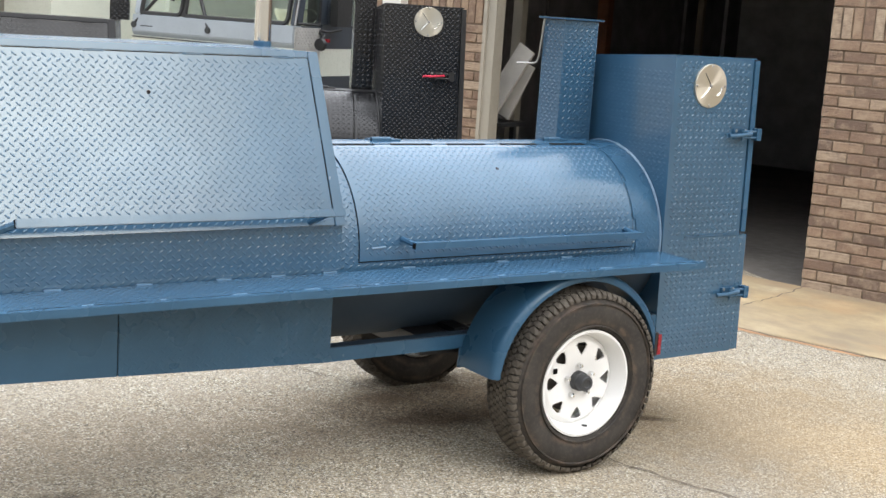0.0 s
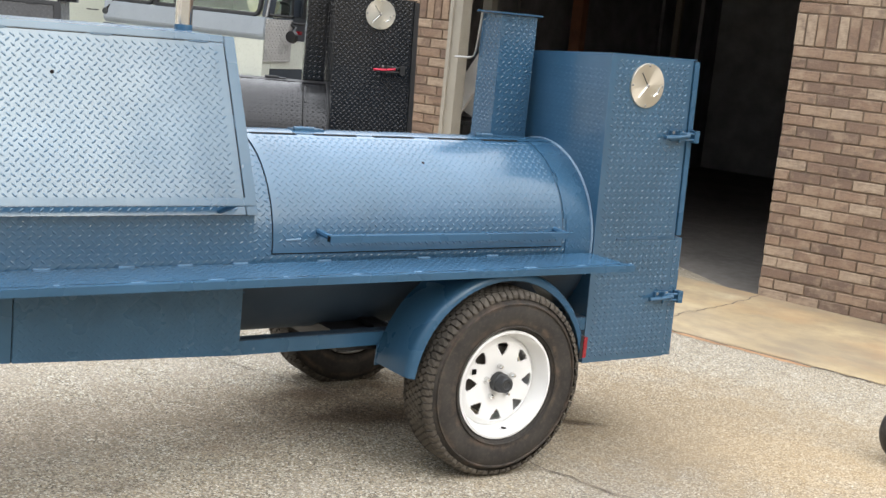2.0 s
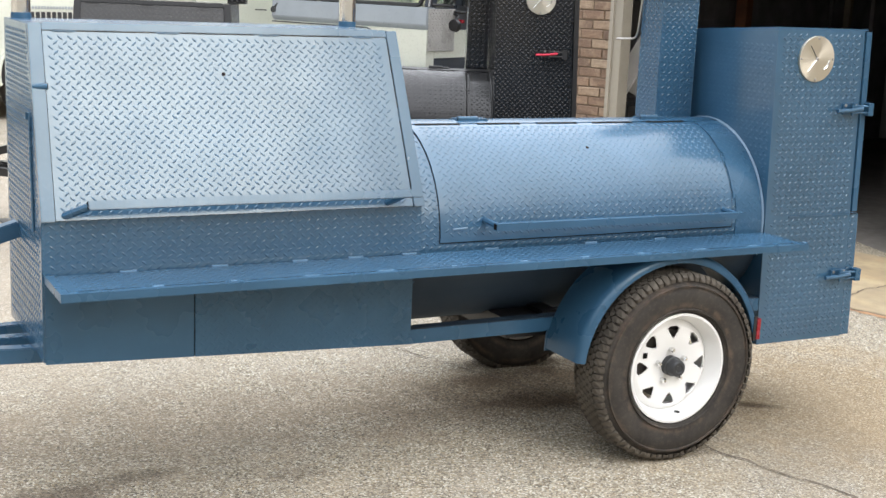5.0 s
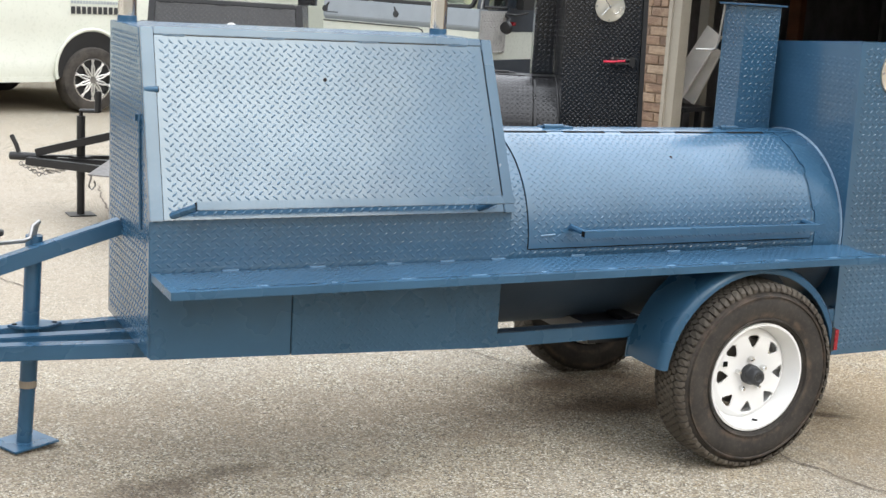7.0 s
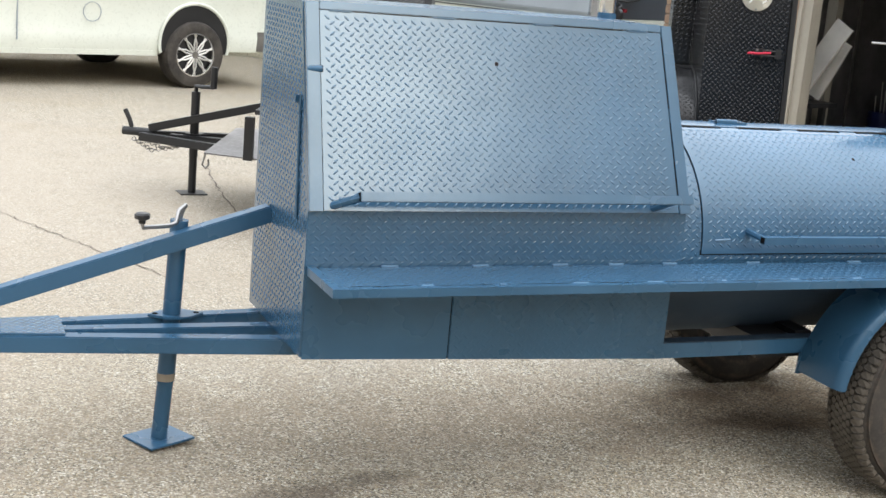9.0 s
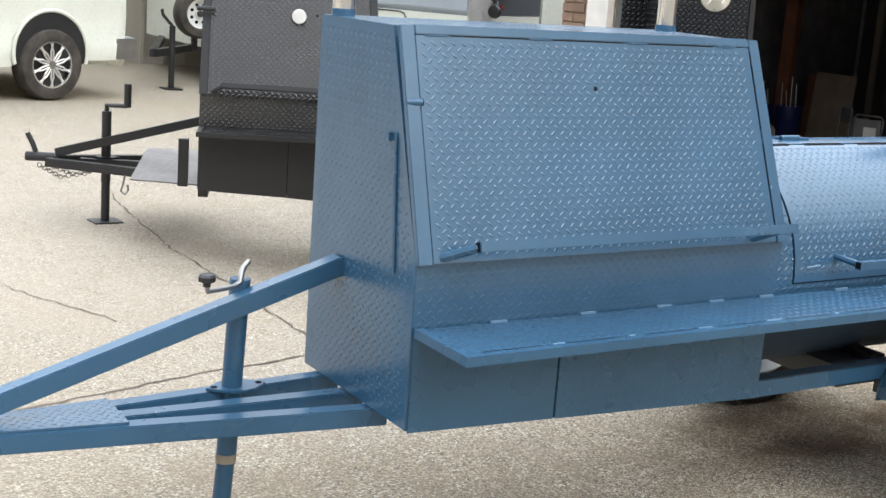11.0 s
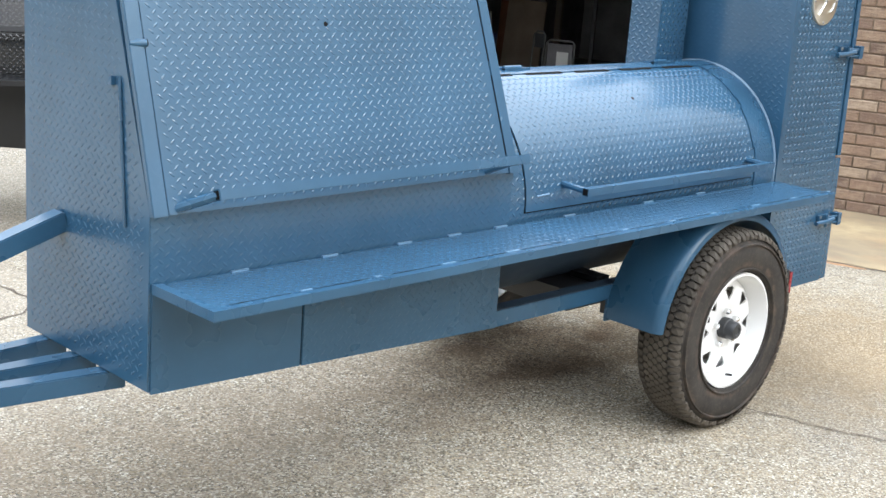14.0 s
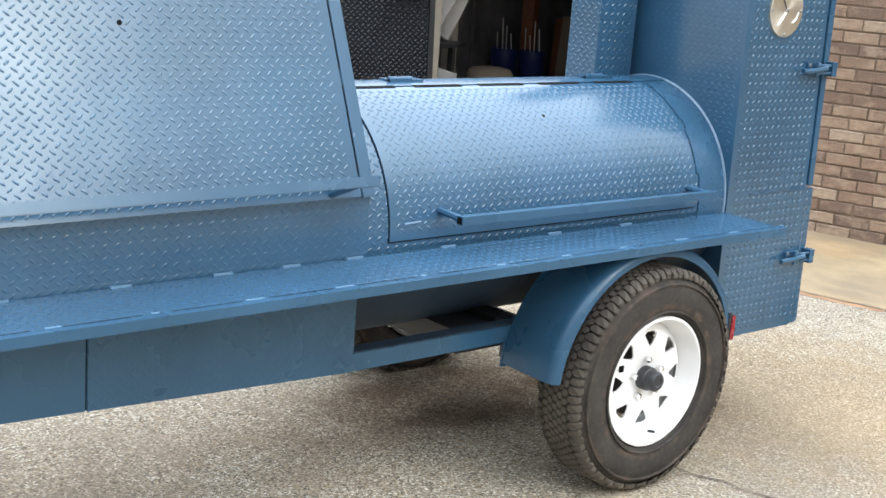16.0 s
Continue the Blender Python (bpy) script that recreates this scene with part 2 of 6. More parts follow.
STAINS_AND_SHADES = (
    (-2.2, 4.6, 4.2, 5.2, 0, (0.37, 0.32, 0.26), 0.6),
    (3.35, 0.1, 0.95, 1.5, 15, (0.90, 0.79, 0.66), 0.65),
    (3.55, -0.45, 0.45, 0.50, 30, (1.2, 1.18, 1.14), 0.8),
    (2.86, 0.19, 0.14, 0.035, -25, (0.36, 0.32, 0.29), 0.9),
    (1.92, 0.52, 0.13, 0.08, 20, (0.50, 0.46, 0.43), 0.7),
    (2.04, 0.40, 0.10, 0.06, 0, (0.55, 0.51, 0.48), 0.7),
    (1.75, 0.70, 0.30, 0.16, 20, (0.62, 0.59, 0.55), 0.7),
    # brown dirt by the axle with trailer shade mixed into its colour
    (1.95, 0.60, 0.85, 0.38, 12, (0.60, 0.53, 0.46), 0.5),
    (0.04, 0.01, 0.22, 0.11, 25, (0.46, 0.44, 0.43), 0.85),
    (0.31, 0.15, 0.13, 0.05, 15, (0.52, 0.50, 0.48), 0.75),
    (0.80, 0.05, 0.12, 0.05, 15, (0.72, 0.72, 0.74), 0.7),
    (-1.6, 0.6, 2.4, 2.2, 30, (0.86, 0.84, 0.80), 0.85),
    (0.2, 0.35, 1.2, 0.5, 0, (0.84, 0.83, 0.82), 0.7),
    # painted light: brighter strip of ground in front of the trailer
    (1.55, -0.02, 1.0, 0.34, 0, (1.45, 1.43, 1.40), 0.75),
    (2.01, 0.80, 0.30, 0.09, 10, (0.58, 0.53, 0.48), 0.75),
    (2.10, 0.42, 0.34, 0.10, -12, (0.62, 0.57, 0.52), 0.7),
    (2.63, 0.66, 0.30, 0.07, 20, (0.66, 0.60, 0.54), 0.7),
    # painted shade: broad darkening of the ground under the trailer
    (1.3, 0.72, 1.8, 0.40, 0, (0.76, 0.72, 0.68), 0.7),
    (2.15, 0.60, 0.50, 0.30, 25, (0.74, 0.68, 0.62), 0.7),
)


def asphalt():
    """Worn exposed-aggregate paving: pale and dark stones in tan binder."""
    k = Nodes("aggregate_paving", 0.9, spec=0.25)
    pos = k.coord("Object")
    stone = k.voronoi(165, out="Color", vector=pos)
    hue = k.n.new("ShaderNodeSeparateColor")
    k.l.new(stone, hue.inputs[0])
    col = k.ramp(hue.outputs[0], ((0.05, (0.085, 0.073, 0.057)), (0.28, (0.20, 0.173, 0.131)), (0.60, (0.318, 0.281, 0.219)), (0.83, (0.43, 0.39, 0.315)), (0.98, (0.64, 0.61, 0.53))))
    col = k.mix(k.span(hue.outputs[1], 0.70, 0.95, 0.0, 0.5), col, (0.38, 0.28, 0.155))
    col = k.mix(k.span(hue.outputs[2], 0.80, 0.98, 0.0, 0.4), col, (0.26, 0.265, 0.27))
    gap = k.voronoi(165, feature="DISTANCE_TO_EDGE", vector=pos)
    col = k.mix(k.span(gap, 0.0, 0.07, 0.4, 0.0), col, (0.12, 0.10, 0.075))
    blotch = k.noise(0.55, 5, 0.6, pos)
    col = k.mix(k.span(blotch, 0.48, 0.72, 0.0, 0.4), col, (0.205, 0.185, 0.16))
    rust = k.noise(0.33, 4, 0.6, k.coord("Object"), (1, 1.7, 1))
    col = k.mix(k.span(rust, 0.5, 0.75, 0.0, 0.35), col, (0.34, 0.26, 0.155))
    oil = k.noise(1.4, 4, 0.5, pos)
    col = k.mix(k.span(oil, 0.68, 0.77, 0.0, 0.5), col, (0.09, 0.08, 0.07))
    # old stains and painted light and shade: place, half sizes, turn, colour, strength
    warp = k.math("MULTIPLY", k.math("SUBTRACT", k.noise(5.5, 5, 0.65, pos), 0.5), 1.6)
    sep = k.n.new("ShaderNodeSeparateXYZ")
    k.l.new(pos, sep.inputs[0])
    sand = k.math("SQRT", k.math("ADD", k.math("POWER", k.math("DIVIDE", k.math("SUBTRACT", sep.outputs[0], 3.35), 1.15), 2.0), k.math("POWER", k.math("DIVIDE", k.math("SUBTRACT", sep.outputs[1], -0.1), 1.0), 2.0)))
    col = k.mix(k.span(k.math("ADD", sand, warp), 0.3, 1.2, 0.42, 0.0), col, (0.275, 0.222, 0.145))
    for cx, cy, rx, ry, turn, tint, amount in STAINS_AND_SHADES:
        c, q = math.cos(radians(turn)), math.sin(radians(turn))
        dx, dy = k.math("SUBTRACT", sep.outputs[0], cx), k.math("SUBTRACT", sep.outputs[1], cy)
        a = k.math("DIVIDE", k.math("ADD", k.math("MULTIPLY", dx, c), k.math("MULTIPLY", dy, q)), rx)
        b = k.math("DIVIDE", k.math("SUBTRACT", k.math("MULTIPLY", dy, c), k.math("MULTIPLY", dx, q)), ry)
        d = k.math("SQRT", k.math("ADD", k.math("MULTIPLY", a, a), k.math("MULTIPLY", b, b)))
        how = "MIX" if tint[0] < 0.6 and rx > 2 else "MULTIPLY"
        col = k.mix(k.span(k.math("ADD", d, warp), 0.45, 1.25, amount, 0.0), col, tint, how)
    n = k.bump(gap, 0.5, 0.004)
    return k.done(col, None, n)


def concrete():
    k = Nodes("tan_concrete", 0.85, spec=0.3)
    col = k.ramp(k.noise(1.1, 5, 0.6), ((0.3, (0.300, 0.222, 0.122)), (0.55, (0.415, 0.325, 0.195)), (0.75, (0.475, 0.402, 0.274))))
    col = k.mix(k.span(k.noise(0.8, 4, 0.6, None, (1.6, 1, 1)), 0.44, 0.64, 0.0, 0.8), col, (0.200, 0.164, 0.120))
    col = k.mix(k.span(k.noise(6, 5, 0.7), 0.42, 0.66, 0.0, 0.6), col, (0.248, 0.192, 0.132))
    col = k.mix(k.span(k.noise(0.9, 4, 0.6), 0.54, 0.70, 0.0, 0.55), col, (0.400, 0.232, 0.112))
    col = k.mix(k.span(k.noise(140, 2), 0.55, 0.75, 0.0, 0.3), col, (0.176, 0.144, 0.104))
    return k.done(col, None, k.bump(k.noise(90, 4), 0.25, 0.003))


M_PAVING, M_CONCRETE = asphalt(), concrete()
# dusty garage concrete, darkened in colour for the shade indoors
M_SHADE_FLOOR = plain("dusty_shade_concrete", (0.125, 0.112, 0.098), 0.85, vary=0.3, grain=12, bump=0.2)
M_CRACK = plain("dark_crack", (0.11, 0.085, 0.065), 0.95)


def brick_material():
    k = Nodes("mixed_brown_brick", 0.85, spec=0.3)
    r = k.random()
    col = k.ramp(r, ((0.0, (0.165, 0.115, 0.090)), (0.15, (0.225, 0.152, 0.112)), (0.5, (0.310, 0.210, 0.148)), (0.75, (0.365, 0.258, 0.180)), (1.0, (0.47, 0.37, 0.275))))
    col = k.mix(k.span(k.noise(34, 6, 0.75, None, (0.55, 1, 1.5)), 0.40, 0.66, 0.0, 0.62), col, (0.164, 0.111, 0.086))
    col = k.mix(k.span(k.noise(130, 4, 0.7), 0.55, 0.72, 0.0, 0.5), col, (0.459, 0.369, 0.295))
    col = k.mix(k.span(k.noise(1.3, 3), 0.45, 0.7, 0.0, 0.25), col, (0.164, 0.119, 0.094))
    # pale bloom and dark firing marks, each brick its own
    own = k.n.new("ShaderNodeVectorMath")
    k.l.new(k.coord(), own.inputs[0])
    shift = k.n.new("ShaderNodeCombineXYZ")
    for socket in shift.inputs:
        k.put(k.math("MULTIPLY", r, 37.0), socket)
    k.l.new(shift.outputs[0], own.inputs[1])
    col = k.mix(k.span(k.noise(9, 4, 0.65, own.outputs[0]), 0.50, 0.68, 0.0, 0.55), col, (0.46, 0.355, 0.255))
    col = k.mix(k.span(k.noise(7, 5, 0.7, own.outputs[0], (1, 1, 2)), 0.55, 0.70, 0.0, 0.6), col, (0.135, 0.100, 0.082))
    return k.done(col, None, k.bump(k.noise(70, 6, 0.7), 1.0, 0.008))


M_BRICK = brick_material()
M_MORTAR = plain("tan_mortar", (0.20, 0.15, 0.11), 0.95, vary=0.35, bump=0.3)


def siding():
    k = Nodes("beige_metal_siding", 0.5)
    col = k.ramp(k.noise(0.9, 4, 0.6, None, (3, 1, 0.3)), ((0.3, (0.36, 0.33, 0.27)), (0.7, (0.44, 0.41, 0.35))))
    return k.done(col)


M_SIDING = siding()


# ---- mesh helpers ----
def ground_z(x, y):
    """The yard falls gently to its drain."""
    x, y = max(-8, min(12, x)), max(-9, min(18, y))
    return 0.035 - 0.016 * x + 0.008 * y - 0.0145 * max(0.0, x - 2.5) + 0.075 * math.exp(-((x + 0.55) ** 2 + (y - 0.4) ** 2) / 0.8) + 0.014 * math.exp(-((x - 2.1) ** 2 / 0.7 + (y - 0.35) ** 2 / 1.2))


def flat_map(bm):
    """Maps every face in metres in its own plane, with rows along x (or y on the end faces)."""
    lay = bm.loops.layers.uv.verify()
    bm.normal_update()
    for f in bm.faces:
        n = f.normal
        u = Vector((1, 0, 0)) if abs(n.x) < 0.9 else Vector((0, 1, 0))
        u = (u - n * u.dot(n)).normalized()
        v = n.cross(u)
        for lp in f.loops:
            lp[lay].uv = (lp.vert.co.dot(u), lp.vert.co.dot(v))


def part(name, bm, material, parent=None, label="", bevel=0.0, mapped=False, smooth=False):
    """Links a bmesh as one mesh object under a thing or a part."""
    if bevel:
        bmesh.ops.bevel(bm, geom=[e for e in bm.edges if len(e.link_faces) == 2 and e.calc_face_angle() > 0.5], offset=bevel, segments=2, affect="EDGES", clamp_overlap=True)
    if not mapped:
        flat_map(bm)
    me = bpy.data.meshes.new(name)
    bm.to_mesh(me)
    bm.free()
    me.materials.append(material)
    if smooth:
        me.polygons.foreach_set("use_smooth", [True] * len(me.polygons))
        if smooth != "all":
            me.set_sharp_from_angle(angle=radians(40))
    ob = new(name, me)
    if parent:
        ob.parent = parent
    if label:
        ob["label"] = label
    return ob


def slab(x0, x1, y0, y1, z0, z1, bm=None):
    bm = bm or bmesh.new()
    vs = [bm.verts.new((x, y, z)) for z in (z0, z1) for y in (y0, y1) for x in (x0, x1)]
    for q in ((0, 2, 3, 1), (4, 5, 7, 6), (0, 1, 5, 4), (2, 6, 7, 3), (0, 4, 6, 2), (1, 3, 7, 5)):
        bm.faces.new([vs[i] for i in q])
    return bm


def prism(outline, axis, a, b, bm=None):
    """An outline pushed along an axis from a to b. x: (y, z) pairs; y: (x, z); z: (x, y)."""
    bm = bm or bmesh.new()

    def at(p, d):
        return {"x": (d, p[0], p[1]), "y": (p[0], d, p[1]), "z": (p[0], p[1], d)}[axis]

    lo = [bm.verts.new(at(p, a)) for p in outline]
    hi = [bm.verts.new(at(p, b)) for p in outline]
    bm.faces.new(lo)
    bm.faces.new(hi[::-1])
    for i in range(len(lo)):
        j = (i + 1) % len(lo)
        bm.faces.new((lo[j], lo[i], hi[i], hi[j]))
    bmesh.ops.recalc_face_normals(bm, faces=bm.faces)
    return bm


def tube(points, radius, sides=10, bm=None, square=False):
    """A bar along a line of points: round, or square with flat faces up and to the side."""
    bm = bm or bmesh.new()
    pts = [Vector(p) for p in points]
    rings, side = [], None
    for i, p in enumerate(pts):
        d = (pts[min(i + 1, len(pts) - 1)] - pts[max(i - 1, 0)]).normalized()
        if side is None:
            side = d.cross(Vector((0, 0, 1)))
            if side.length < 1e-3:
                side = Vector((0, 1, 0)).cross(d)
        side = (side - d * side.dot(d)).normalized()
        up = side.cross(d).normalized()
        n = 4 if square else sides
        ring = []
        for k in range(n):
            a = 2 * math.pi * (k + (0.5 if square else 0)) / n
            r = radius * (math.sqrt(2) if square else 1)
            ring.append(bm.verts.new(p + side * (r * math.cos(a)) + up * (r * math.sin(a))))
        rings.append(ring)
    for a, b in zip(rings, rings[1:]):
        for k in range(len(a)):
            j = (k + 1) % len(a)
            bm.faces.new((a[k], a[j], b[j], b[k]))
    bm.faces.new(rings[0][::-1])
    bm.faces.new(rings[-1])
    bmesh.ops.recalc_face_normals(bm, faces=bm.faces)
    return bm


def lathe(profile, axis="y", steps=48, centre=(0, 0, 0), bm=None, closed=False):
    """Turns a line of (radius, along) pairs round an axis."""
    bm = bm or bmesh.new()
    c = Vector(centre)
    rings = []
    for r, h in profile:
        ring = []
        for k in range(steps):
            a = 2 * math.pi * k / steps
            p, q = r * math.cos(a), r * math.sin(a)
            ring.append(bm.verts.new(c + Vector({"y": (p, h, q), "z": (p, q, h), "x": (h, p, q)}[axis])))
        rings.append(ring)
    pairs = list(zip(rings, rings[1:])) + ([(rings[-1], rings[0])] if closed else [])
    for a, b in pairs:
        for k in range(steps):
            j = (k + 1) % steps
            bm.faces.new((a[k], a[j], b[j], b[k]))
    if not closed:
        for ring, (r, h) in ((rings[0], profile[0]), (rings[-1], profile[-1])):
            if r > 1e-4:
                bm.faces.new(ring)
    bmesh.ops.remove_doubles(bm, verts=bm.verts, dist=1e-6)
    bmesh.ops.recalc_face_normals(bm, faces=bm.faces)
    return bm


def thing(name, label, category, m=None, group="", kind=""):
    ob = new(name)
    ob.empty_display_size = 0.1
    if m is not None:
        ob.matrix_world = m
    return tagged(ob, label, category, group, kind)


def arc_shell(centre, r0, r1, a0, a1, x0, x1, steps=28, bm=None):
    """A curved plate round an axis along x, from angle a0 to a1 (degrees, 0 towards -y, 90 up), mapped by arc length."""
    bm = bm or bmesh.new()
    lay = bm.loops.layers.uv.verify()
    rows = []
    for i in range(steps + 1):
        a = radians(a0 + (a1 - a0) * i / steps)
        c, s = math.cos(a), math.sin(a)
        rows.append([bm.verts.new((x, centre[0] - r * c, centre[1] + r * s)) for r in (r0, r1) for x in (x0, x1)])

    def face(vs, uvs):
        f = bm.faces.new(vs)
        for lp, uv in zip(f.loops, uvs):
            lp[lay].uv = uv
        return f

    for i in range(steps):
        p, q = rows[i], rows[i + 1]
        l0, l1 = r1 * radians(a0 + (a1 - a0) * i / steps), r1 * radians(a0 + (a1 - a0) * (i + 1) / steps)
        for a, b, ua, ub in ((2, 3, x0, x1), (1, 0, x1, x0), (0, 2, r0, r1), (3, 1, r1, r0)):
            face((p[a], p[b], q[b], q[a]), ((ua, l0), (ub, l0), (ub, l1), (ua, l1)))
    for row, order in ((rows[0], (0, 1, 3, 2)), (rows[-1], (0, 2, 3, 1))):
        face([row[k] for k in order], ((0, 0), (0.1, 0), (0.1, 0.01), (0, 0.01)))
    bmesh.ops.recalc_face_normals(bm, faces=bm.faces)
    return bm


# ---- ground ----
def ground():
    xs = [-400, -60, -20] + [i * 0.5 for i in range(-16, 25)] + [30, 80, 400]
    ys = [-400, -60, -20] + [i * 0.5 for i in range(-18, 37)] + [30, 80, 400]
    bm = bmesh.new()
    grid = [[bm.verts.new((x, y, ground_z(x, y))) for x in xs] for y in ys]
    for r0, r1 in zip(grid, grid[1:]):
        for i in range(len(xs) - 1):
            bm.faces.new((r0[i], r0[i + 1], r1[i + 1], r1[i]))
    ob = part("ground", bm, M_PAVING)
    return tagged(ob, "worn tan aggregate paving with stains, painted shade and cracks", "ground", kind="structure")


ground()

FACADE = Vector((0.357, -0.934, 0)).normalized()
FACADE_IN = Vector((0.934, 0.357, 0)).normalized()
CORNER = Vector((6.239, 2.149, 0))


def facade_pose(s, inward=0.0, z=None):
    """A pose on the front of the building: x runs along the wall, y into the building."""
    p = CORNER + FACADE * s + FACADE_IN * inward
    m = Matrix.Translation((p.x, p.y, ground_z(p.x, p.y) if z is None else z))
    return m @ Matrix(((FACADE.x, FACADE_IN.x, 0, 0), (FACADE.y, FACADE_IN.y, 0, 0), (0, 0, 1, 0), (0, 0, 0, 1)))


# ---- smoker trailers ----
def lozenges(place, u0, u1, v0, v1, height, along=0.0295, row=0.0147, skip=(), inside=None):
    """The raised lozenges of rolled tread plate, in rows that lean alternately; place(u, v, h) gives a point at height h over the plate."""
    bm = bmesh.new()
    half, wide = 0.0106, 0.0036
    outline = [(1.0, 0.0), (0.55, 0.85), (-0.55, 0.85), (-1.0, 0.0), (-0.55, -0.85), (0.55, -0.85)]
    for j in range(math.ceil(v0 / row), math.floor(v1 / row)):
        odd = j % 2
        side = -1 if odd else 1
        for i in range(math.ceil(u0 / along), math.floor(u1 / along) + 1):
            u, v = (i + (0.0 if odd else 0.5)) * along, (j + 0.5) * row
            if u - 0.011 < u0 or u + 0.011 > u1 or any(math.hypot(u - x, v - y) < r for x, y, r in skip) or (inside and not inside(u, v)):
                continue

            def at(a, b, h):
                a, b = a * half, b * wide
                return bm.verts.new(place(u + side * (0.766 * a - 0.643 * b), v + 0.643 * a + 0.766 * b, h))

            rim = [at(a, b, 0.0) for a, b in outline]
            top = [at(0.5, 0.0, height), at(-0.5, 0.0, height)]
            for loop in ((rim[1], rim[2], top[1], top[0]), (rim[4], rim[5], top[0], top[1]), (rim[0], rim[1], top[0]), (rim[5], rim[0], top[0]), (rim[2], rim[3], top[1]), (rim[3], rim[4], top[1])):
                bm.faces.new(loop if side > 0 else loop[::-1])
    return bm


def wheel(parent, x, y_out, y_in, z, rim_mat, rubber, near=True):
    """A trailer wheel: treaded tyre, white spoked rim with openings, hub and nuts. y_out is the face away from the trailer."""
    s = 1 if y_in > y_out else -1
    w = abs(y_in - y_out)
    hold = new("wheel")
    hold.parent = parent
    hold.matrix_basis = Matrix.Translation((x, y_out, z)) @ (Matrix.Identity(4) if s > 0 else pose(0, 0, 0, 0, 0, 180)) @ Matrix.Diagonal((0.957, 1.0, 0.957, 1.0))
    R = 0.355
    prof = [(0.208, 0.030), (0.215, 0.012), (0.235, 0.004), (0.275, 0.0), (0.300, 0.002), (0.322, 0.012), (0.338, 0.024), (0.347, 0.040), (R - 0.004, 0.075), (R - 0.003, w / 2)]
    prof += [(r, w - h) for r, h in prof[-2::-1]]
    tyre = part("tyre", lathe(prof, steps=64, closed=True), rubber, hold, smooth=True)
    bm = bmesh.new()
    n = 80
    step = 2 * math.pi / n
    # rows of interlocking blocks: middle of the row, half width, shift, half length at the waist and at the ends
    rows = [(0.024, 0.0150, 0.0, 0.43, 0.30)] + [(0.052 + i * (w - 0.104) / 4, 0.0105, 0.5 * ((i + 1) % 2), 0.42, 0.18) for i in range(5)] + [(w - 0.024, 0.0150, 0.0, 0.43, 0.30)]
    for row, (mid, hw, shift, da, db) in enumerate(rows):
        for k in range(n):
            a = step * (k + shift)
            outer = row in (0, 6)
            side = -1 if row == 0 else 1
            ring = [(mid - hw, -db), (mid - hw, db), (mid, da), (mid + hw, db), (mid + hw, -db), (mid, -da)]
            long = 1.0 + 0.06 * math.sin(k * 2.3 + row)
            if outer:
                # shoulder lugs: rounded outer end, every second one longer
                reach = 0.004 if k % 2 else 0.0
                ring = [(mid - side * hw, -0.24), (mid - side * hw, 0.24), (mid, 0.43), (mid + side * (hw + reach) * 0.8, 0.40), (mid + side * (hw + reach), 0.22), (mid + side * (hw + reach), -0.22), (mid + side * (hw + reach) * 0.8, -0.40), (mid, -0.43)]
            low, high = [], []
            for h, u in ring:
                ang = a + u * step * long
                past = max(0.0, side * (h - mid)) if outer else 0.0
                top = R + 0.0015 - 60.0 * past * past
                for rad, keep in ((0.330 if outer else 0.340, low), (top, high)):
                    keep.append(bm.verts.new((rad * math.cos(ang), h, rad * math.sin(ang))))
            bm.faces.new(high)
            for i in range(len(ring)):
                j = (i + 1) % len(ring)
                bm.faces.new((low[i], low[j], high[j], high[i]))
    bmesh.ops.recalc_face_normals(bm, faces=bm.faces)
    for r, d in ((0.312, 0.003), (0.226, 0.003)):
        part("sidewall_ridge", lathe([(r - 0.004, 0.006), (r - 0.002, -d * 0.4), (r + 0.002, -d * 0.4), (r + 0.004, 0.008)], steps=64, closed=True), rubber, tyre, smooth=True)
    part("tread_block", bm, M_TREAD, tyre, "dusty tread blocks")
    # rim: outer flange, well and a dished disc with eight rounded openings
    flange = [(0.2085, 0.012), (0.2085, 0.022), (0.196, 0.030), (0.186, 0.060), (0.178, 0.085), (0.172, 0.085), (0.180, 0.055), (0.192, 0.022), (0.199, 0.010)]
    rim = part("rim", lathe(flange, steps=64, closed=True), rim_mat, hold, "white painted spoked steel rim", smooth=True)
    bm = bmesh.new()
    seg = 192

    def ring(r, h):
        return [bm.verts.new((r * math.cos(2 * math.pi * k / seg), h, r * math.sin(2 * math.pi * k / seg))) for k in range(seg)]

    def depth(r):
        return 0.062 - 0.012 * math.sin(max(0.0, min(1.0, (r - 0.05) / 0.13)) * math.pi) + 0.016 * max(0.0, (r - 0.152) / 0.023)

    radii = [0.030, 0.060, 0.085, 0.104, 0.108, 0.112, 0.116, 0.120, 0.124, 0.128, 0.132, 0.136, 0.140, 0.144, 0.148, 0.152, 0.156, 0.177]
    rings = [ring(r, depth(r)) for r in radii]
    for i in range(len(radii) - 1):
        mid = (radii[i] + radii[i + 1]) / 2
        # each opening: a rounded triangle, broad side outwards
        t01 = (mid - 0.103) / 0.049
        half = 0.0
        if 0.0 < t01 < 1.0:
            half = 0.0262 * min(1.0, t01 * 1.15 + 0.12) * (1.0 if t01 < 0.8 else math.sqrt(max(0.0, 1 - ((t01 - 0.8) / 0.22) ** 2)))
        for k in range(seg):
            off = (((k + 0.5) / seg * 8 + 0.5) % 1.0 - 0.5) * (2 * math.pi / 8) * mid
            if abs(off) < half:
                continue
            j = (k + 1) % seg
            bm.faces.new((rings[i][k], rings[i][j], rings[i + 1][j], rings[i + 1][k]))
    bmesh.ops.recalc_face_normals(bm, faces=bm.faces)
    bmesh.ops.solidify(bm, geom=bm.faces, thickness=0.005)
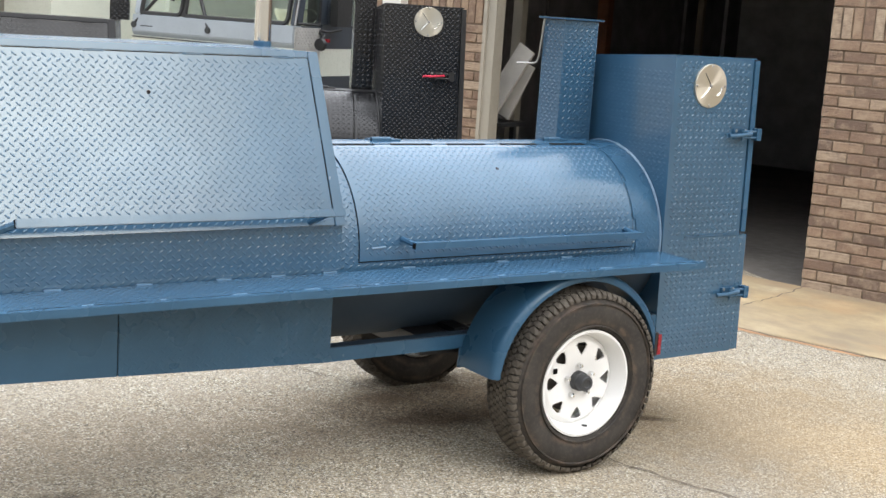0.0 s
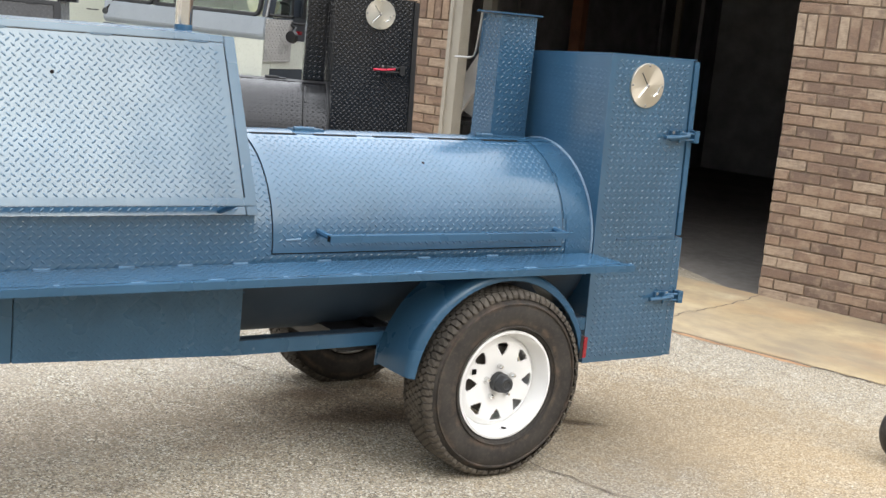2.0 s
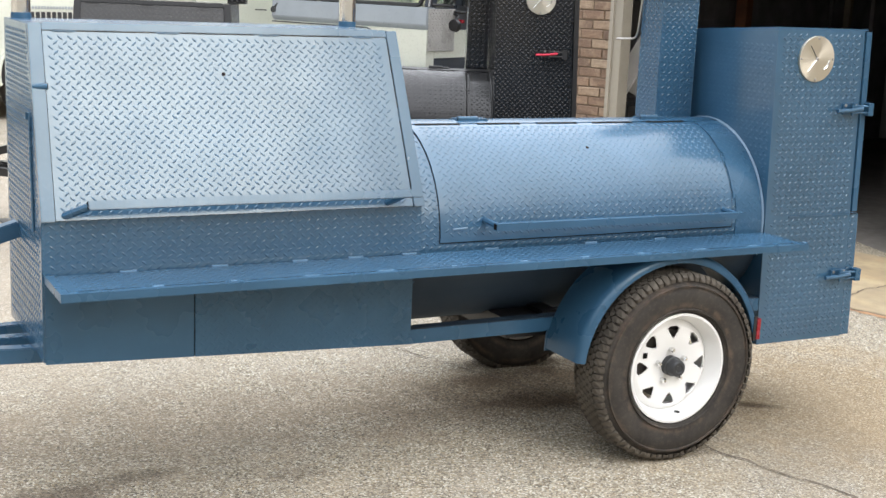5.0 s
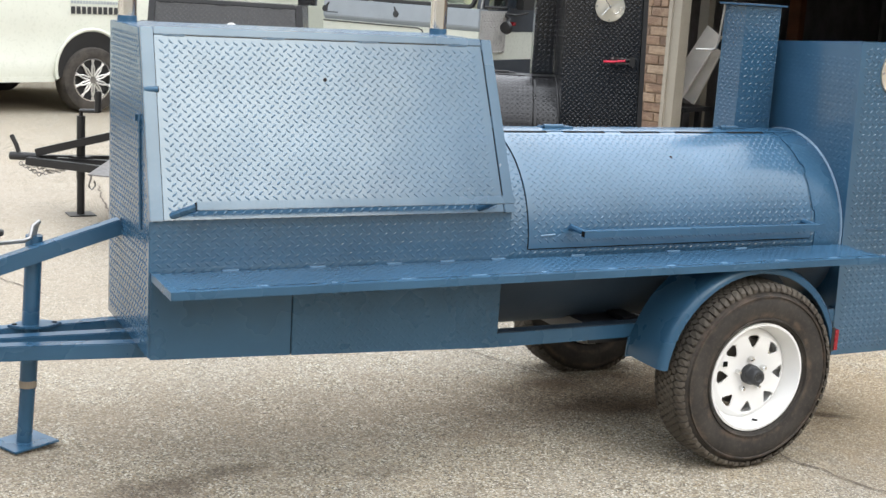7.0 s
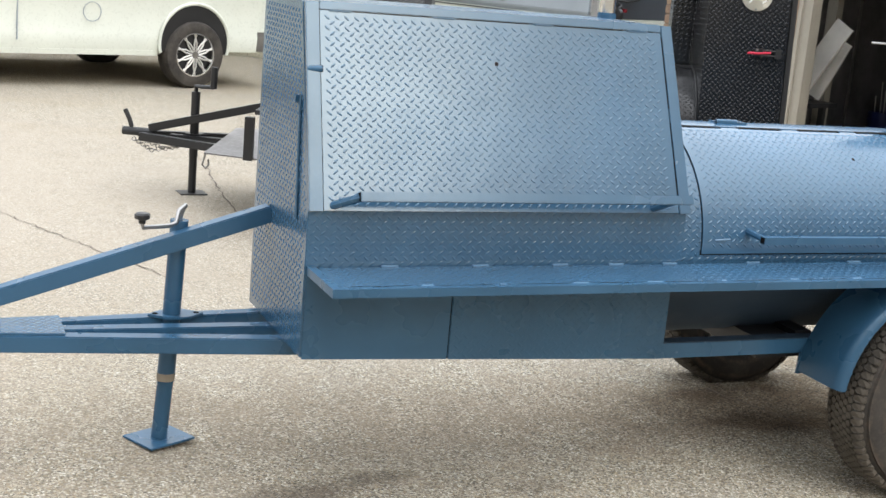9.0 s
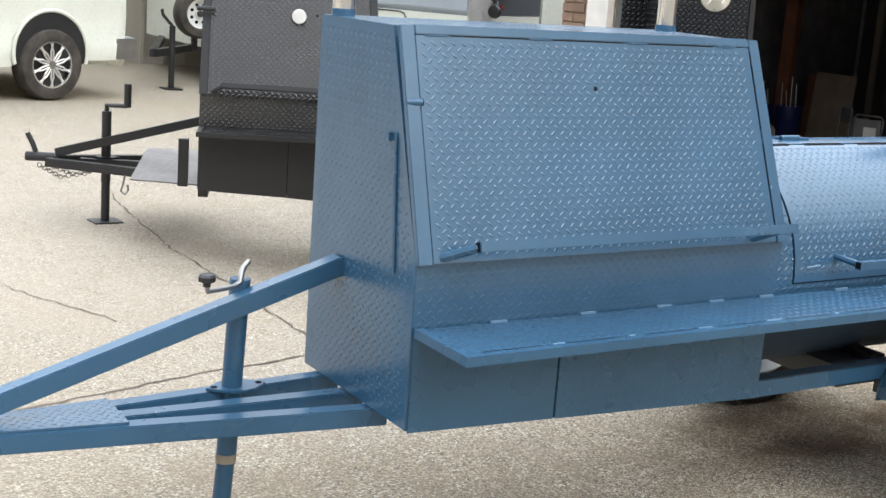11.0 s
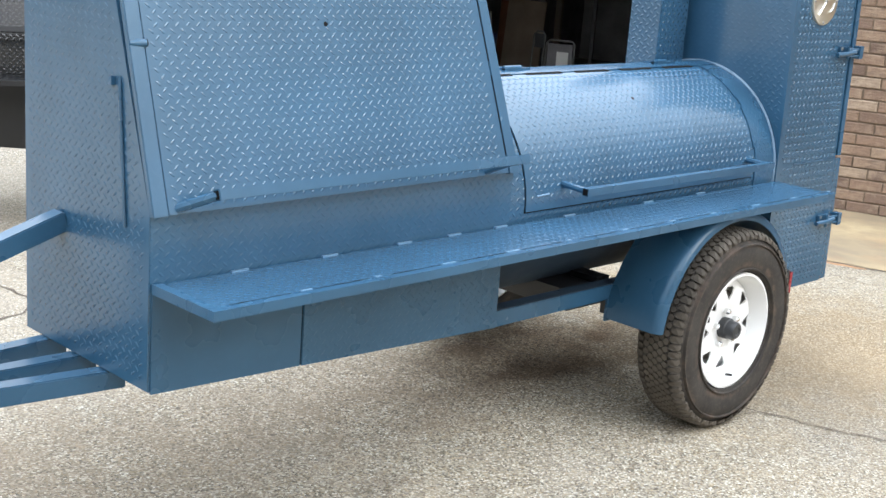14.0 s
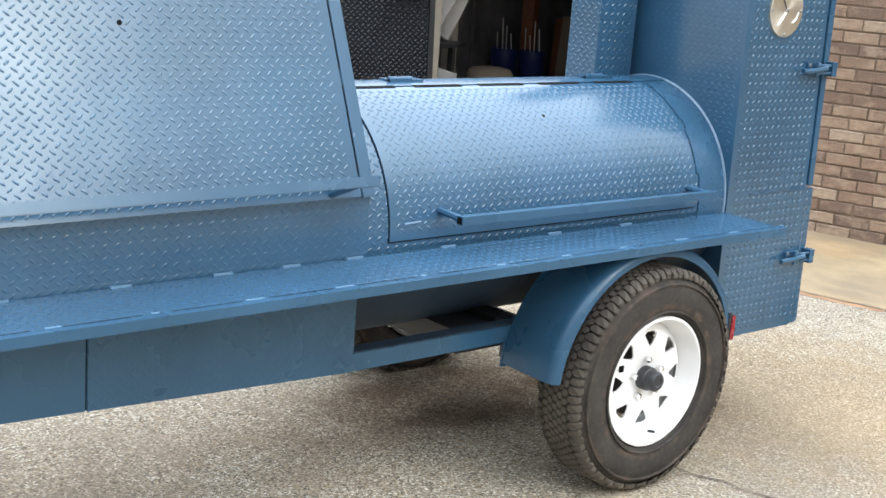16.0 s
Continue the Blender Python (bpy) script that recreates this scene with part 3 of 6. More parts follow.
    part("spoke_disc", bm, rim_mat, rim, smooth=True)
    part("rim_well", lathe([(0.178, 0.086), (0.164, 0.098), (0.164, 0.128), (0.178, 0.140), (0.184, w - 0.030), (0.200, w - 0.020), (0.206, w - 0.006), (0.199, w - 0.004), (0.192, w - 0.018), (0.177, w - 0.028), (0.171, 0.138), (0.158, 0.126), (0.158, 0.10), (0.172, 0.086)], steps=48, closed=True), rim_mat if near else M_RIM_STEEL, rim, smooth=True)
    part("brake_drum", lathe([(0.0, 0.088), (0.128, 0.088), (0.132, 0.095), (0.132, 0.14), (0.0, 0.14)], steps=40), M_DRUM, hold, "dusty brake drum", smooth=True)
    part("hub_cap", lathe([(0.0, 0.006), (0.013, 0.006), (0.016, 0.003), (0.026, 0.004), (0.031, 0.010), (0.033, 0.034), (0.037, 0.037), (0.038, 0.062), (0.0, 0.066)], steps=28), M_GREASE, hold, "black greasy hub cap", smooth=True)
    for k in range(5):
        a = 2 * math.pi * (k + 0.3) / 5
        nut = lathe([(0.0, 0.036), (0.006, 0.036), (0.010, 0.042), (0.010, 0.066), (0.0, 0.068)], steps=6, centre=(0.062 * math.cos(a), 0, 0.062 * math.sin(a)))
        part("wheel_nut", nut, M_CHROME, hold)
    part("rim_sticker", slab(-0.133, -0.115, 0.046, 0.049, 0.040, 0.060), M_HOLE, rim, "small dark sticker")
    part("valve", tube([(0.026, 0.040, -0.176), (0.025, 0.016, -0.171)], 0.0045, 6), M_BLACK_PLASTIC, hold)
    return hold


def toggle_latch(parent, x, y, z, mat, red=False):
    """A small spring latch with a base, a hook and a lever."""
    base = part("latch", slab(x - 0.045, x + 0.030, y - 0.010, y, z - 0.020, z + 0.020), mat, parent, bevel=0.003)
    for dz in (-0.013, 0.013):
        part("latch_bar", tube([(x - 0.012, y - 0.024, z + dz), (x + 0.085, y - 0.028, z + dz * 0.9)], 0.0045, 8), mat, base, smooth=True)
    part("latch_pin", tube([(x - 0.012, y - 0.024, z - 0.024), (x - 0.012, y - 0.024, z + 0.024)], 0.006, 8), mat, base, smooth=True)
    part("latch_catch", slab(x + 0.062, x + 0.088, y - 0.034, y - 0.002, z - 0.024, z + 0.024), mat, base, bevel=0.004)
    part("lever", tube([(x - 0.085, y - 0.022, z - 0.006), (x - 0.03, y - 0.026, z - 0.004), (x + 0.035, y - 0.030, z + 0.004)], 0.006 if red else 0.0085, 8), M_RED_BRIGHT if red else mat, base, "red rubber-gripped lever" if red else "", smooth=True)
    for dx in (-0.034, 0.020):
        part("bolt", lathe([(0.0, -0.004), (0.006, -0.003), (0.007, 0.0), (0.0, 0.0)], steps=8, centre=(x + dx, y - 0.010, z + 0.013)), M_STEEL, base)


def gauge(parent, x, y, z, r):
    """A round steel dial plate on the firebox."""
    g = part("dial_plate", lathe([(0.0, 0.0), (r * 0.985, 0.0), (r, 0.002), (r, 0.008), (0.0, 0.008)], steps=48, centre=(x, y - 0.008, z)), M_DIAL, parent, "round brushed steel dial plate", smooth=True)
    for a in (90, 270, 0, 180):
        part("screw", lathe([(0.0, -0.003), (0.004, -0.002), (0.005, 0.0), (0.0, 0.0)], steps=10, centre=(x + (r - 0.009) * math.cos(radians(a)), y - 0.008, z + (r - 0.009) * math.sin(radians(a)))), M_STEEL, g)
    part("pivot", lathe([(0.0, -0.005), (0.006, -0.004), (0.008, 0.0), (0.0, 0.0)], steps=12, centre=(x, y - 0.008, z)), M_STEEL, g)
    def hand(a, b, mat, size=0.0016):
        part("dial_mark", tube([(x + r * p, y - 0.0095, z + r * q) for p, q in (a, b)], size, 6), mat, g)

    hand((-0.42, 0.56), (0.0, 0.0), M_GREASE)
    hand((-0.5, -0.55), (0.0, 0.0), M_CHROME, 0.0022)
    hook = [(0.36, -0.42), (0.42, -0.44), (0.62, -0.30), (0.70, -0.05)]
    part("dial_hook", tube([(x + r * p, y - 0.010, z + r * q) for p, q in hook], 0.003, 8), M_CHROME, g)


def handle_bar(parent, a, b, depth, mat, size=0.0125):
    """A square bar held off by two short arms. depth: the way from the bar back to the lid."""
    a, b, d = Vector(a), Vector(b), Vector(depth)
    h = part("handle", tube([a, b], size, square=True), mat, parent)
    part("handle_end", tube([a + Vector((-0.001, 0, 0)), a + Vector((0.004, 0, 0))], size * 0.78, square=True), M_HOLE, h)
    for p in (a + Vector((0.014, 0, 0)), b - Vector((0.02, 0, 0))):
        part("handle_arm", tube([p + d * 0.1, p + d], size * 0.9, 8), mat, h, smooth=True)


def smoker(label, m, tread, flat, fine, L=1.207, barrel_end=2.680, fire_top=1.53, fire_low=0.318, low=0.478, reach=0.0, detail=True):
    """A barbecue smoker trailer: tall slanted cook box, round barrel, square firebox with chimney, shelf, frame, wheels and tongue."""
    t = thing("smoker_trailer", label, "barbecue trailer", m)
    # cook box: its rear end leans forward a little towards the top
    def lean(x, z):
        return x - 0.050 * (x / L) * max(0.0, (z - 0.933) / 0.542)

    deep = 0.0 if detail else 0.060
    LOW_END = L - 0.022 if detail else L
    side = [(0.0, 0.505 - deep), (0.0, 0.933), (0.176, 1.468), (0.176, 1.475), (0.576, 1.475), (0.576, 0.505 - deep)]
    if detail:
        part("lower_cabinet", prism([(0.0, 0.505), (0.0, 0.738), (0.576, 0.738), (0.576, 0.505)], "x", 0.0, LOW_END), tread, t, "tread plate lower cabinet")
        side[0], side[-1] = (0.0, 0.738), (0.576, 0.738)
    bm = prism(side, "x", 0.0, L)
    for v in bm.verts:
        v.co.x = lean(v.co.x, v.co.z)
    body = part("cook_box", bm, tread, t, "tread plate cook box with a slanted front")
    if detail:
        # the end sheet covers cook box and lower cabinet in one piece
        plate = part("end_plate", prism([(0.001, 0.507), (0.001, 0.932), (0.177, 1.467), (0.177, 1.474), (0.575, 1.474), (0.575, 0.507)], "x", -0.0022, -0.0004), M_BLUE_DOOR, body, "tread plate end sheet")
        relief = lozenges(lambda u, v, h: (-0.0021 - h, 0.576 - u, v), 0.012, 0.566, 0.515, 1.462, 0.0020, inside=lambda u, v: 0.576 - u > 0.018 + max(0.0, v - 0.933) * 0.329)
        tagged(part("raised_lozenge", relief, M_BLUE_DOOR, plate, "raised lozenges of the tread plate", smooth="all"), kind="stuff")
    nrm, up = Vector((0, -0.959, 0.285)), Vector((0, 0.285, 0.959))

    def slope(x, d, out):
        """A point on the slanted front: d metres up from its lower edge, out metres in front of it."""
        p = Vector((x, 0.0, 0.933)) + up * d + nrm * out
        return Vector((lean(p.x, p.z), p.y, p.z))

    def slope_slab(x0, x1, d0, d1, o0, o1):
        bm = bmesh.new()
        vs = [bm.verts.new(slope(x, d, o)) for o in (o0, o1) for d in (d0, d1) for x in (x0, x1)]
        for q in ((0, 2, 3, 1), (4, 5, 7, 6), (0, 1, 5, 4), (2, 6, 7, 3), (0, 4, 6, 2), (1, 3, 7, 5)):
            bm.faces.new([vs[i] for i in q])
        bmesh.ops.recalc_face_normals(bm, faces=bm.faces)
        return bm

    H = 0.565
    gloss = M_BLUE_GLOSS if detail else flat
    lid = part("lid", slope_slab(0.0375, L - 0.0385, -0.010, H - 0.0235, 0.004, 0.0150), M_BLUE_LID if detail else tread, t, "slanted tread plate lid", bevel=0.001)
    if detail:
        relief = lozenges(lambda u, v, h: slope(u, v, 0.0149 + h), 0.046, L - 0.046, 0.0, H - 0.032, 0.0021, skip=((0.584, 0.418, 0.012),))
        tagged(part("raised_lozenge", relief, M_BLUE_LID, lid, "raised lozenges of the tread plate", smooth="all"), kind="stuff")
    for nm, q in (("side_rail", (-0.004, 0.036, -0.012, H, 0.0, 0.016)), ("side_rail", (L - 0.036, L + 0.004, -0.012, H, 0.0, 0.016)), ("top_rail", (0.037, L - 0.037, H - 0.0218, H + 0.002, 0.001, 0.0165))):
        part(nm, slope_slab(*q), gloss, t, bevel=0.002)
    for x in (0.10, 0.42, 0.75, 1.08):
        part("hinge_weld", slope_slab(x - 0.035, x + 0.035, H - 0.027, H - 0.021, 0.0145, 0.0175), flat, lid, bevel=0.002)
    if detail:
        for x0, x1 in ((0.14, 0.38), (0.46, 0.70), (0.79, 1.03)):
            part("lid_gap", slope_slab(x0, x1, H - 0.0245, H - 0.0222, 0.0150, 0.0168), M_HOLE, lid)
        for z0, z1 in ((0.045, 0.27), (0.31, 0.53)):
            part("lid_gap", slope_slab(L - 0.0392, L - 0.0368, z0, z1, 0.0150, 0.0163), M_HOLE, lid)
    hole = slope(0.584, 0.418, 0.0152)
    bm = lathe([(0.0, 0.0), (0.0062, 0.0), (0.0062, 0.0006), (0.0, 0.0006)], steps=16, axis="y")
    bmesh.ops.rotate(bm, verts=bm.verts, matrix=Matrix.Rotation(math.atan2(-0.285, 0.959), 3, "X"))
    bmesh.ops.translate(bm, verts=bm.verts, vec=hole + nrm * 0.0008)
    part("thermometer_hole", bm, M_HOLE, lid, "open thermometer hole")
    bar = part("handle", slope_slab(0.112, L - 0.045, 0.008, 0.034, 0.090, 0.114), gloss, lid, bevel=0.002)
    part("handle_end", slope_slab(0.1105, 0.1125, 0.011, 0.031, 0.093, 0.111), M_HOLE, bar)
    for x in (0.118, L - 0.10):
        part("handle_arm", tube([slope(x + 0.004, 0.021, 0.10), slope(x - 0.055 if x < 0.5 else x - 0.03, 0.004, 0.010)], 0.0115, 8), flat, bar, smooth=True)
    # lid stay on the front end
    if detail:
        stay = part("lid_stay", tube([(-0.004, 0.127, 1.222), (-0.006, 0.125, 1.20), (-0.006, 0.098, 0.880)], 0.0042, 8), gloss, t, "straight rod lid stay", smooth=True)
        grip = part("stay_end", tube([(0.000, 0.100, 1.299), (0.040, 0.094, 1.300)], 0.0095, 12), flat, stay, smooth=True)
        part("stay_mouth", tube([(0.0395, 0.094, 1.300), (0.0412, 0.094, 1.300)], 0.0095, 12), M_HOLE, grip)
        part("stay_bracket", slab(-0.014, -0.0024, 0.148, 0.165, 1.200, 1.220), flat, stay, bevel=0.004)
    # lower cabinet below the shelf
    part("cabinet_door", prism([(0.448, 0.484 - deep), (LOW_END - 0.004, 0.457 - deep), (LOW_END - 0.004, 0.742), (0.448, 0.742)], "y", -0.007, 0.0), M_BLUE_FAINT if detail else flat, t, bevel=0.002)
    part("door_seam", slab(0.4457, 0.4478, -0.0028, -0.0005, 0.487 - deep, 0.741), M_HOLE, t)
    part("cabinet_panel", prism([(0.004, 0.500 - deep), (0.4455, 0.484 - deep), (0.4455, 0.742), (0.004, 0.742)], "y", -0.004, 0.0), flat, t, bevel=0.001)
    # barrel
    cy, cz, R = 0.372, 0.797, 0.360
    xa, xb = L, barrel_end
    barrel = part("barrel", arc_shell((cy, cz), R - 0.008, R, -15, 195, xa, xb, 60), M_BLUE_ROLLED if detail else fine, t, "round tread plate barrel", mapped=True, smooth=True)
    # lower barrel is the same plate; its darker colour stands for shade
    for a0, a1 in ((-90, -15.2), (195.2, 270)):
        part("barrel_underside", arc_shell((cy, cz), R - 0.018, R - 0.010, a0, a1, xa, xb, 20), M_UNDER_SHADE if detail else flat, barrel, "barrel underside, shade painted in on the blue trailer", mapped=True, smooth=True)
    for x in (xa + 0.002, xb - 0.012):
        part("barrel_end", prism([(cy - (R - 0.01) * math.cos(radians(a)), cz + (R - 0.01) * math.sin(radians(a))) for a in range(-90, 270, 6)], "x", x, x + 0.008), flat, barrel)
    d0, d1 = xa + 0.078, xb - 0.170
    part("door_gap", arc_shell((cy, cz), R - 0.001, R + 0.0012, -1.3, 78.5, d0 - 0.0022, d1 + 0.0052, 40), M_HOLE, barrel, mapped=True)
    bdoor = part("barrel_door", arc_shell((cy, cz), R + 0.0013, R + 0.0050, -0.6, 77.5, d0, d1, 40), M_BLUE_DOOR if detail else fine, t, "curved barrel door", mapped=True, smooth=True)
    if detail:
        def round_door(u, v, h):
            a = v / (R + 0.005)
            return (u, cy - (R + 0.0049 + h) * math.cos(a), cz + (R + 0.0049 + h) * math.sin(a))

        relief = lozenges(round_door, d0 + 0.004, d1 - 0.004, 0.004, radians(76.5) * R, 0.0027, skip=((xa + 0.727, radians(51.5) * (R + 0.005), 0.012),))
        tagged(part("raised_lozenge", relief, M_BLUE_DOOR, bdoor, "raised lozenges of the tread plate", smooth="all"), kind="stuff")
    if detail:
        part("end_band", arc_shell((cy, cz), R + 0.0012, R + 0.0036, -14, 92, d1 + 0.021, xb - 0.008, 36), M_BLUE_FAINT, barrel, "smooth band at the barrel's end", mapped=True, smooth=True)
    ring = [(cy - (R + 0.004) * math.cos(radians(a)), cz + (R + 0.004) * math.sin(radians(a))) for a in range(-20, 201, 5)]
    part("end_weld", tube([(xb - 0.030 * (z - fire_low) - 0.005, y, z) for y, z in ring], 0.0048, 6), M_WELD_PALE if detail else flat, barrel, smooth=True)
    for a0, a1 in ((16, 40), (46, 70)):
        part("door_lip", arc_shell((cy, cz), R + 0.0012, R + 0.0042, a0, a1, d1 + 0.0105, d1 + 0.020, 10), flat, barrel, mapped=True, smooth=True)
    part("weld_mark", tube([(d0 + 0.045, cy - R - 0.005, cz + 0.040), (d0 + 0.100, cy - R - 0.005, cz + 0.043)], 0.003, 6), M_WELD if detail else flat, bdoor)
    part("hinge_strip", arc_shell((cy, cz), R + 0.001, R + 0.0055, 79, 92, xa + 0.01, xb - 0.02, 4), gloss, barrel, mapped=True)
    n = 5
    for k in range(n):
        w = (d1 - d0) / n
        part("hinge_seam", arc_shell((cy, cz), R + 0.0046, R + 0.0062, 76.7, 79.2, d0 + w * k + 0.03, d0 + w * (k + 1) - 0.04, 2), M_HOLE, barrel, mapped=True)
    for x in (xa + 0.36, xb - 0.320):
        hg = part("hinge", slab(x - 0.06, x + 0.06, cy - 0.034, cy + 0.02, cz + R + 0.003, cz + R + 0.010), flat, barrel, bevel=0.002)
        part("hinge_pin", tube([(x - 0.06, cy - 0.026, cz + R + 0.011), (x + 0.02, cy - 0.026, cz + R + 0.011)], 0.008, 10), flat, hg, smooth=True)
    a = math.radians(51.5)
    bm = lathe([(0.0, 0.0), (0.0062, 0.0), (0.0062, 0.0008), (0.0, 0.0008)], steps=14)
    bmesh.ops.rotate(bm, verts=bm.verts, matrix=Matrix.Rotation(-a, 3, "X"))
    bmesh.ops.translate(bm, verts=bm.verts, vec=(xa + 0.727, cy - (R + 0.0052) * math.cos(a), cz + (R + 0.0052) * math.sin(a)))
    part("thermometer_hole", bm, M_HOLE, bdoor)
    handle_bar(bdoor, (xa + 0.232, -0.086, 0.858), (xb - 0.190, -0.080, 0.852), (0, 0.112, 0.006), flat, 0.0115)
    # firebox
    fx, fr, fy0, fy1 = xb, xb + 0.430, 0.0, 0.70

    def tip(bm):
        """The firebox leans forward by about two degrees."""
        for v in bm.verts:
            v.co.x -= 0.030 * (v.co.z - fire_low)
            if v.co.z > fire_top - 0.01 and v.co.y > 0.3:
                v.co.z -= 0.042
        return bm

    fire = part("firebox", tip(slab(fx, fr, fy0, fy1, fire_low, fire_top)), M_BLUE_DOOR if detail else fine, t, "square tread plate firebox", bevel=0.004)
    part("top_plate", tip(slab(fx + 0.004, fr + 0.02, fy0 + 0.004, fy1, fire_top, fire_top + 0.005)), flat, fire)
    mid = fire_low + (fire_top - fire_low) * 0.415
    for z0, z1, out in ((mid + 0.006, fire_top - 0.004, 0.030), (fire_low + 0.004, mid - 0.006, 0.044)):
        lower = z0 < mid - 0.05
        part("firebox_door", tip(slab(fr + (0.0006 if lower else 0.004), fr + out, fy0 - (0.0 if lower else 0.006), fy1, z0, z1)), fine if lower else flat, t, bevel=0.0 if lower else 0.003)
    part("seam", slab(fx + 0.10, fr - 0.02, fy0 - 0.004, fy0 + 0.001, mid - 0.007, mid - 0.002), flat, fire)
    gauge(t, xb + (0.157 if detail else 0.21), fy0, fire_top - (0.110 if detail else 0.085), 0.086 if detail else 0.082)
    toggle_latch(t, fr - (0.072 if detail else 0.15), fy0, mid + 0.41, flat if detail else M_BLACK, red=not detail)
    toggle_latch(t, fr - 0.045, fy0, fire_low + 0.256, flat if detail else M_BLACK)
    if detail:
        dial_z, latch_z = fire_top - 0.110, (mid + 0.41, fire_low + 0.256)

        def clear(u, v):
            x = u - 0.030 * (v - fire_low)
            return math.hypot(x - xb - 0.157, v - dial_z) > 0.098 and abs(v - mid + 0.005) > 0.014 and not (x > fr - 0.125 and any(abs(v - z) < 0.032 for z in latch_z))

        front = lozenges(lambda u, v, h: (u - 0.030 * (v - fire_low), fy0 + 0.0001 - h, v), fx + 0.006, fr - 0.004, fire_low + 0.010, fire_top - 0.010, 0.0034, inside=clear)
        flank = lozenges(lambda u, v, h: (fx + 0.0001 - h - 0.030 * (v - fire_low), fy1 - u, v), 0.006, fy1 - 0.006, cz, fire_top - 0.055, 0.0019, inside=lambda u, v: math.hypot(fy1 - u - cy, v - cz) > R + 0.02)
        for relief in (front, flank):
            tagged(part("raised_lozenge", relief, M_BLUE_DOOR, fire, "raised lozenges of the tread plate", smooth="all"), kind="stuff")
    # chimney
    cx0, cx1, cy0, cy1 = fx - 0.245, fx - 0.070, 0.433, 0.567
    if not detail:
        cx0, cx1 = fx - 0.160, fx - 0.035
    top = 1.636 if detail else 1.688
    part("chimney", slab(cx0, cx1, cy0, cy1, cz + R - 0.03, top), fine, t, "square tread plate chimney", bevel=0.003)
    if detail:
        part("chimney_cap", slab(cx0 - 0.016, cx1 + 0.016, cy0 - 0.016, cy1 + 0.016, 1.639, 1.646), flat, t, bevel=0.002)
        part("damper_rod", tube([(cx0 - 0.006, cy1 + 0.155, 1.447), (cx0 - 0.006, cy1 + 0.045, 1.452), (cx0 - 0.008, cy1 + 0.02, 1.460), (cx0 - 0.010, cy1 + 0.006, 1.485), (cx0 - 0.010, cy1 - 0.008, 1.60), (cx0 - 0.010, cy1 - 0.012, 1.636)], 0.0042, 8), M_STEEL, t, "thin bare steel damper rod", smooth=True)
    # shelf with an angle iron edge
    weld = M_WELD if detail else flat
    xs = xb - 0.050
    sh = part("shelf", slab(0.030, xs + 0.026, -0.216, -0.004, 0.758, 0.765), M_BLUE_DOOR if detail else fine, t, "tread plate work shelf")
    if detail:
        relief = lozenges(lambda u, v, h: (u, v - 0.22, 0.7649 + h), 0.034, xs + 0.022, 0.008, 0.208, 0.0011)
        tagged(part("raised_lozenge", relief, M_BLUE_DOOR, sh, "raised lozenges of the tread plate", smooth="all"), kind="stuff")
    part("shelf_edge", slab(0.004, xs + 0.034, -0.246, -0.220, 0.744, 0.768), flat, sh, bevel=0.003)
    part("shelf_edge", slab(0.004, 0.028, -0.219, -0.002, 0.744, 0.768), flat, sh, bevel=0.003)
    part("shelf_underframe", slab(0.029, xs + 0.02, -0.20, -0.004, 0.744, 0.757), flat, sh)
    k, x = 0, 0.06
    while x < xb - 0.05:
        part("weld_seam", slab(x, min(x + 0.17, xs + 0.02), -0.2222, -0.2196, 0.7672, 0.7686), M_HOLE, sh)
        part("weld_bead", slab(x + 0.19 + 0.012 * math.sin(x * 31), x + 0.222 + 0.014 * math.sin(x * 17), -0.2225, -0.2155, 0.7645, 0.7695), weld, sh, bevel=0.0015)
        x += 0.24
    for x in (0.22, 0.50, 0.76, 0.95, 1.14, 1.45, 1.85, 2.15):
        part("weld_bead", slab(x, x + 0.05, -0.010, -0.003, 0.7645, 0.7692), weld, sh, bevel=0.002)
    # frame and axle
    for y in (0.003, 0.665):
        rail = part("frame_rail", slab(L - 0.027, xb + 0.02, y, y + 0.05, 0.455, 0.5035), flat, t, bevel=0.003)
        # rail top darkened in colour for the shade beneath the barrel
        part("rail_top", slab(L - 0.015, xb + 0.018, y + 0.003, y + 0.049, 0.504, 0.5065), M_UNDER_SHADE, rail, "rail top with shade put into its colour")
    for x0, x1 in ((1.585, 1.775), (2.30, 2.36)):
        part("cross_member", slab(x0, x1, 0.055, 0.664, 0.425, 0.492), M_BLACK, t, bevel=0.004)
    part("member_plate", slab(1.735, 1.80, 0.062, 0.175, 0.493, 0.512), M_BLACK, t, bevel=0.002)
    part("rail_bracket", slab(1.752, 1.788, 0.006, 0.05, 0.395, 0.446), M_BLACK, t, bevel=0.003)
    if detail:
        part("brake_wire", tube([(1.665, 0.375, 0.449), (1.70, 0.33, 0.431), (1.75, 0.275, 0.399)], 0.003, 6), M_CREAM, t, "pale loose wire")
    wx = 2.113
    part("axle", tube([(wx, -0.15, 0.353), (wx, 1.0, 0.353)], 0.03, 14), M_BLACK, t, smooth=True)
    for y in (0.03, 0.69):
        part("leaf_spring", slab(wx - 0.30, wx + 0.30, y - 0.02, y + 0.02, 0.392, 0.416), M_BLACK, t)
        part("spring_hanger", slab(wx - 0.32, wx - 0.27, y - 0.02, y + 0.02, 0.38, 0.46), M_BLACK, t)
        part("spring_hanger", slab(wx + 0.27, wx + 0.32, y - 0.02, y + 0.02, 0.38, 0.46), M_BLACK, t)
    wheel(t, wx, -0.260, -0.082, 0.350, M_WHITE_RIM, M_TYRE)
    wheel(t, wx + 0.05, 1.08, 0.90, 0.338, M_WHITE_RIM, M_TYRE, near=False)
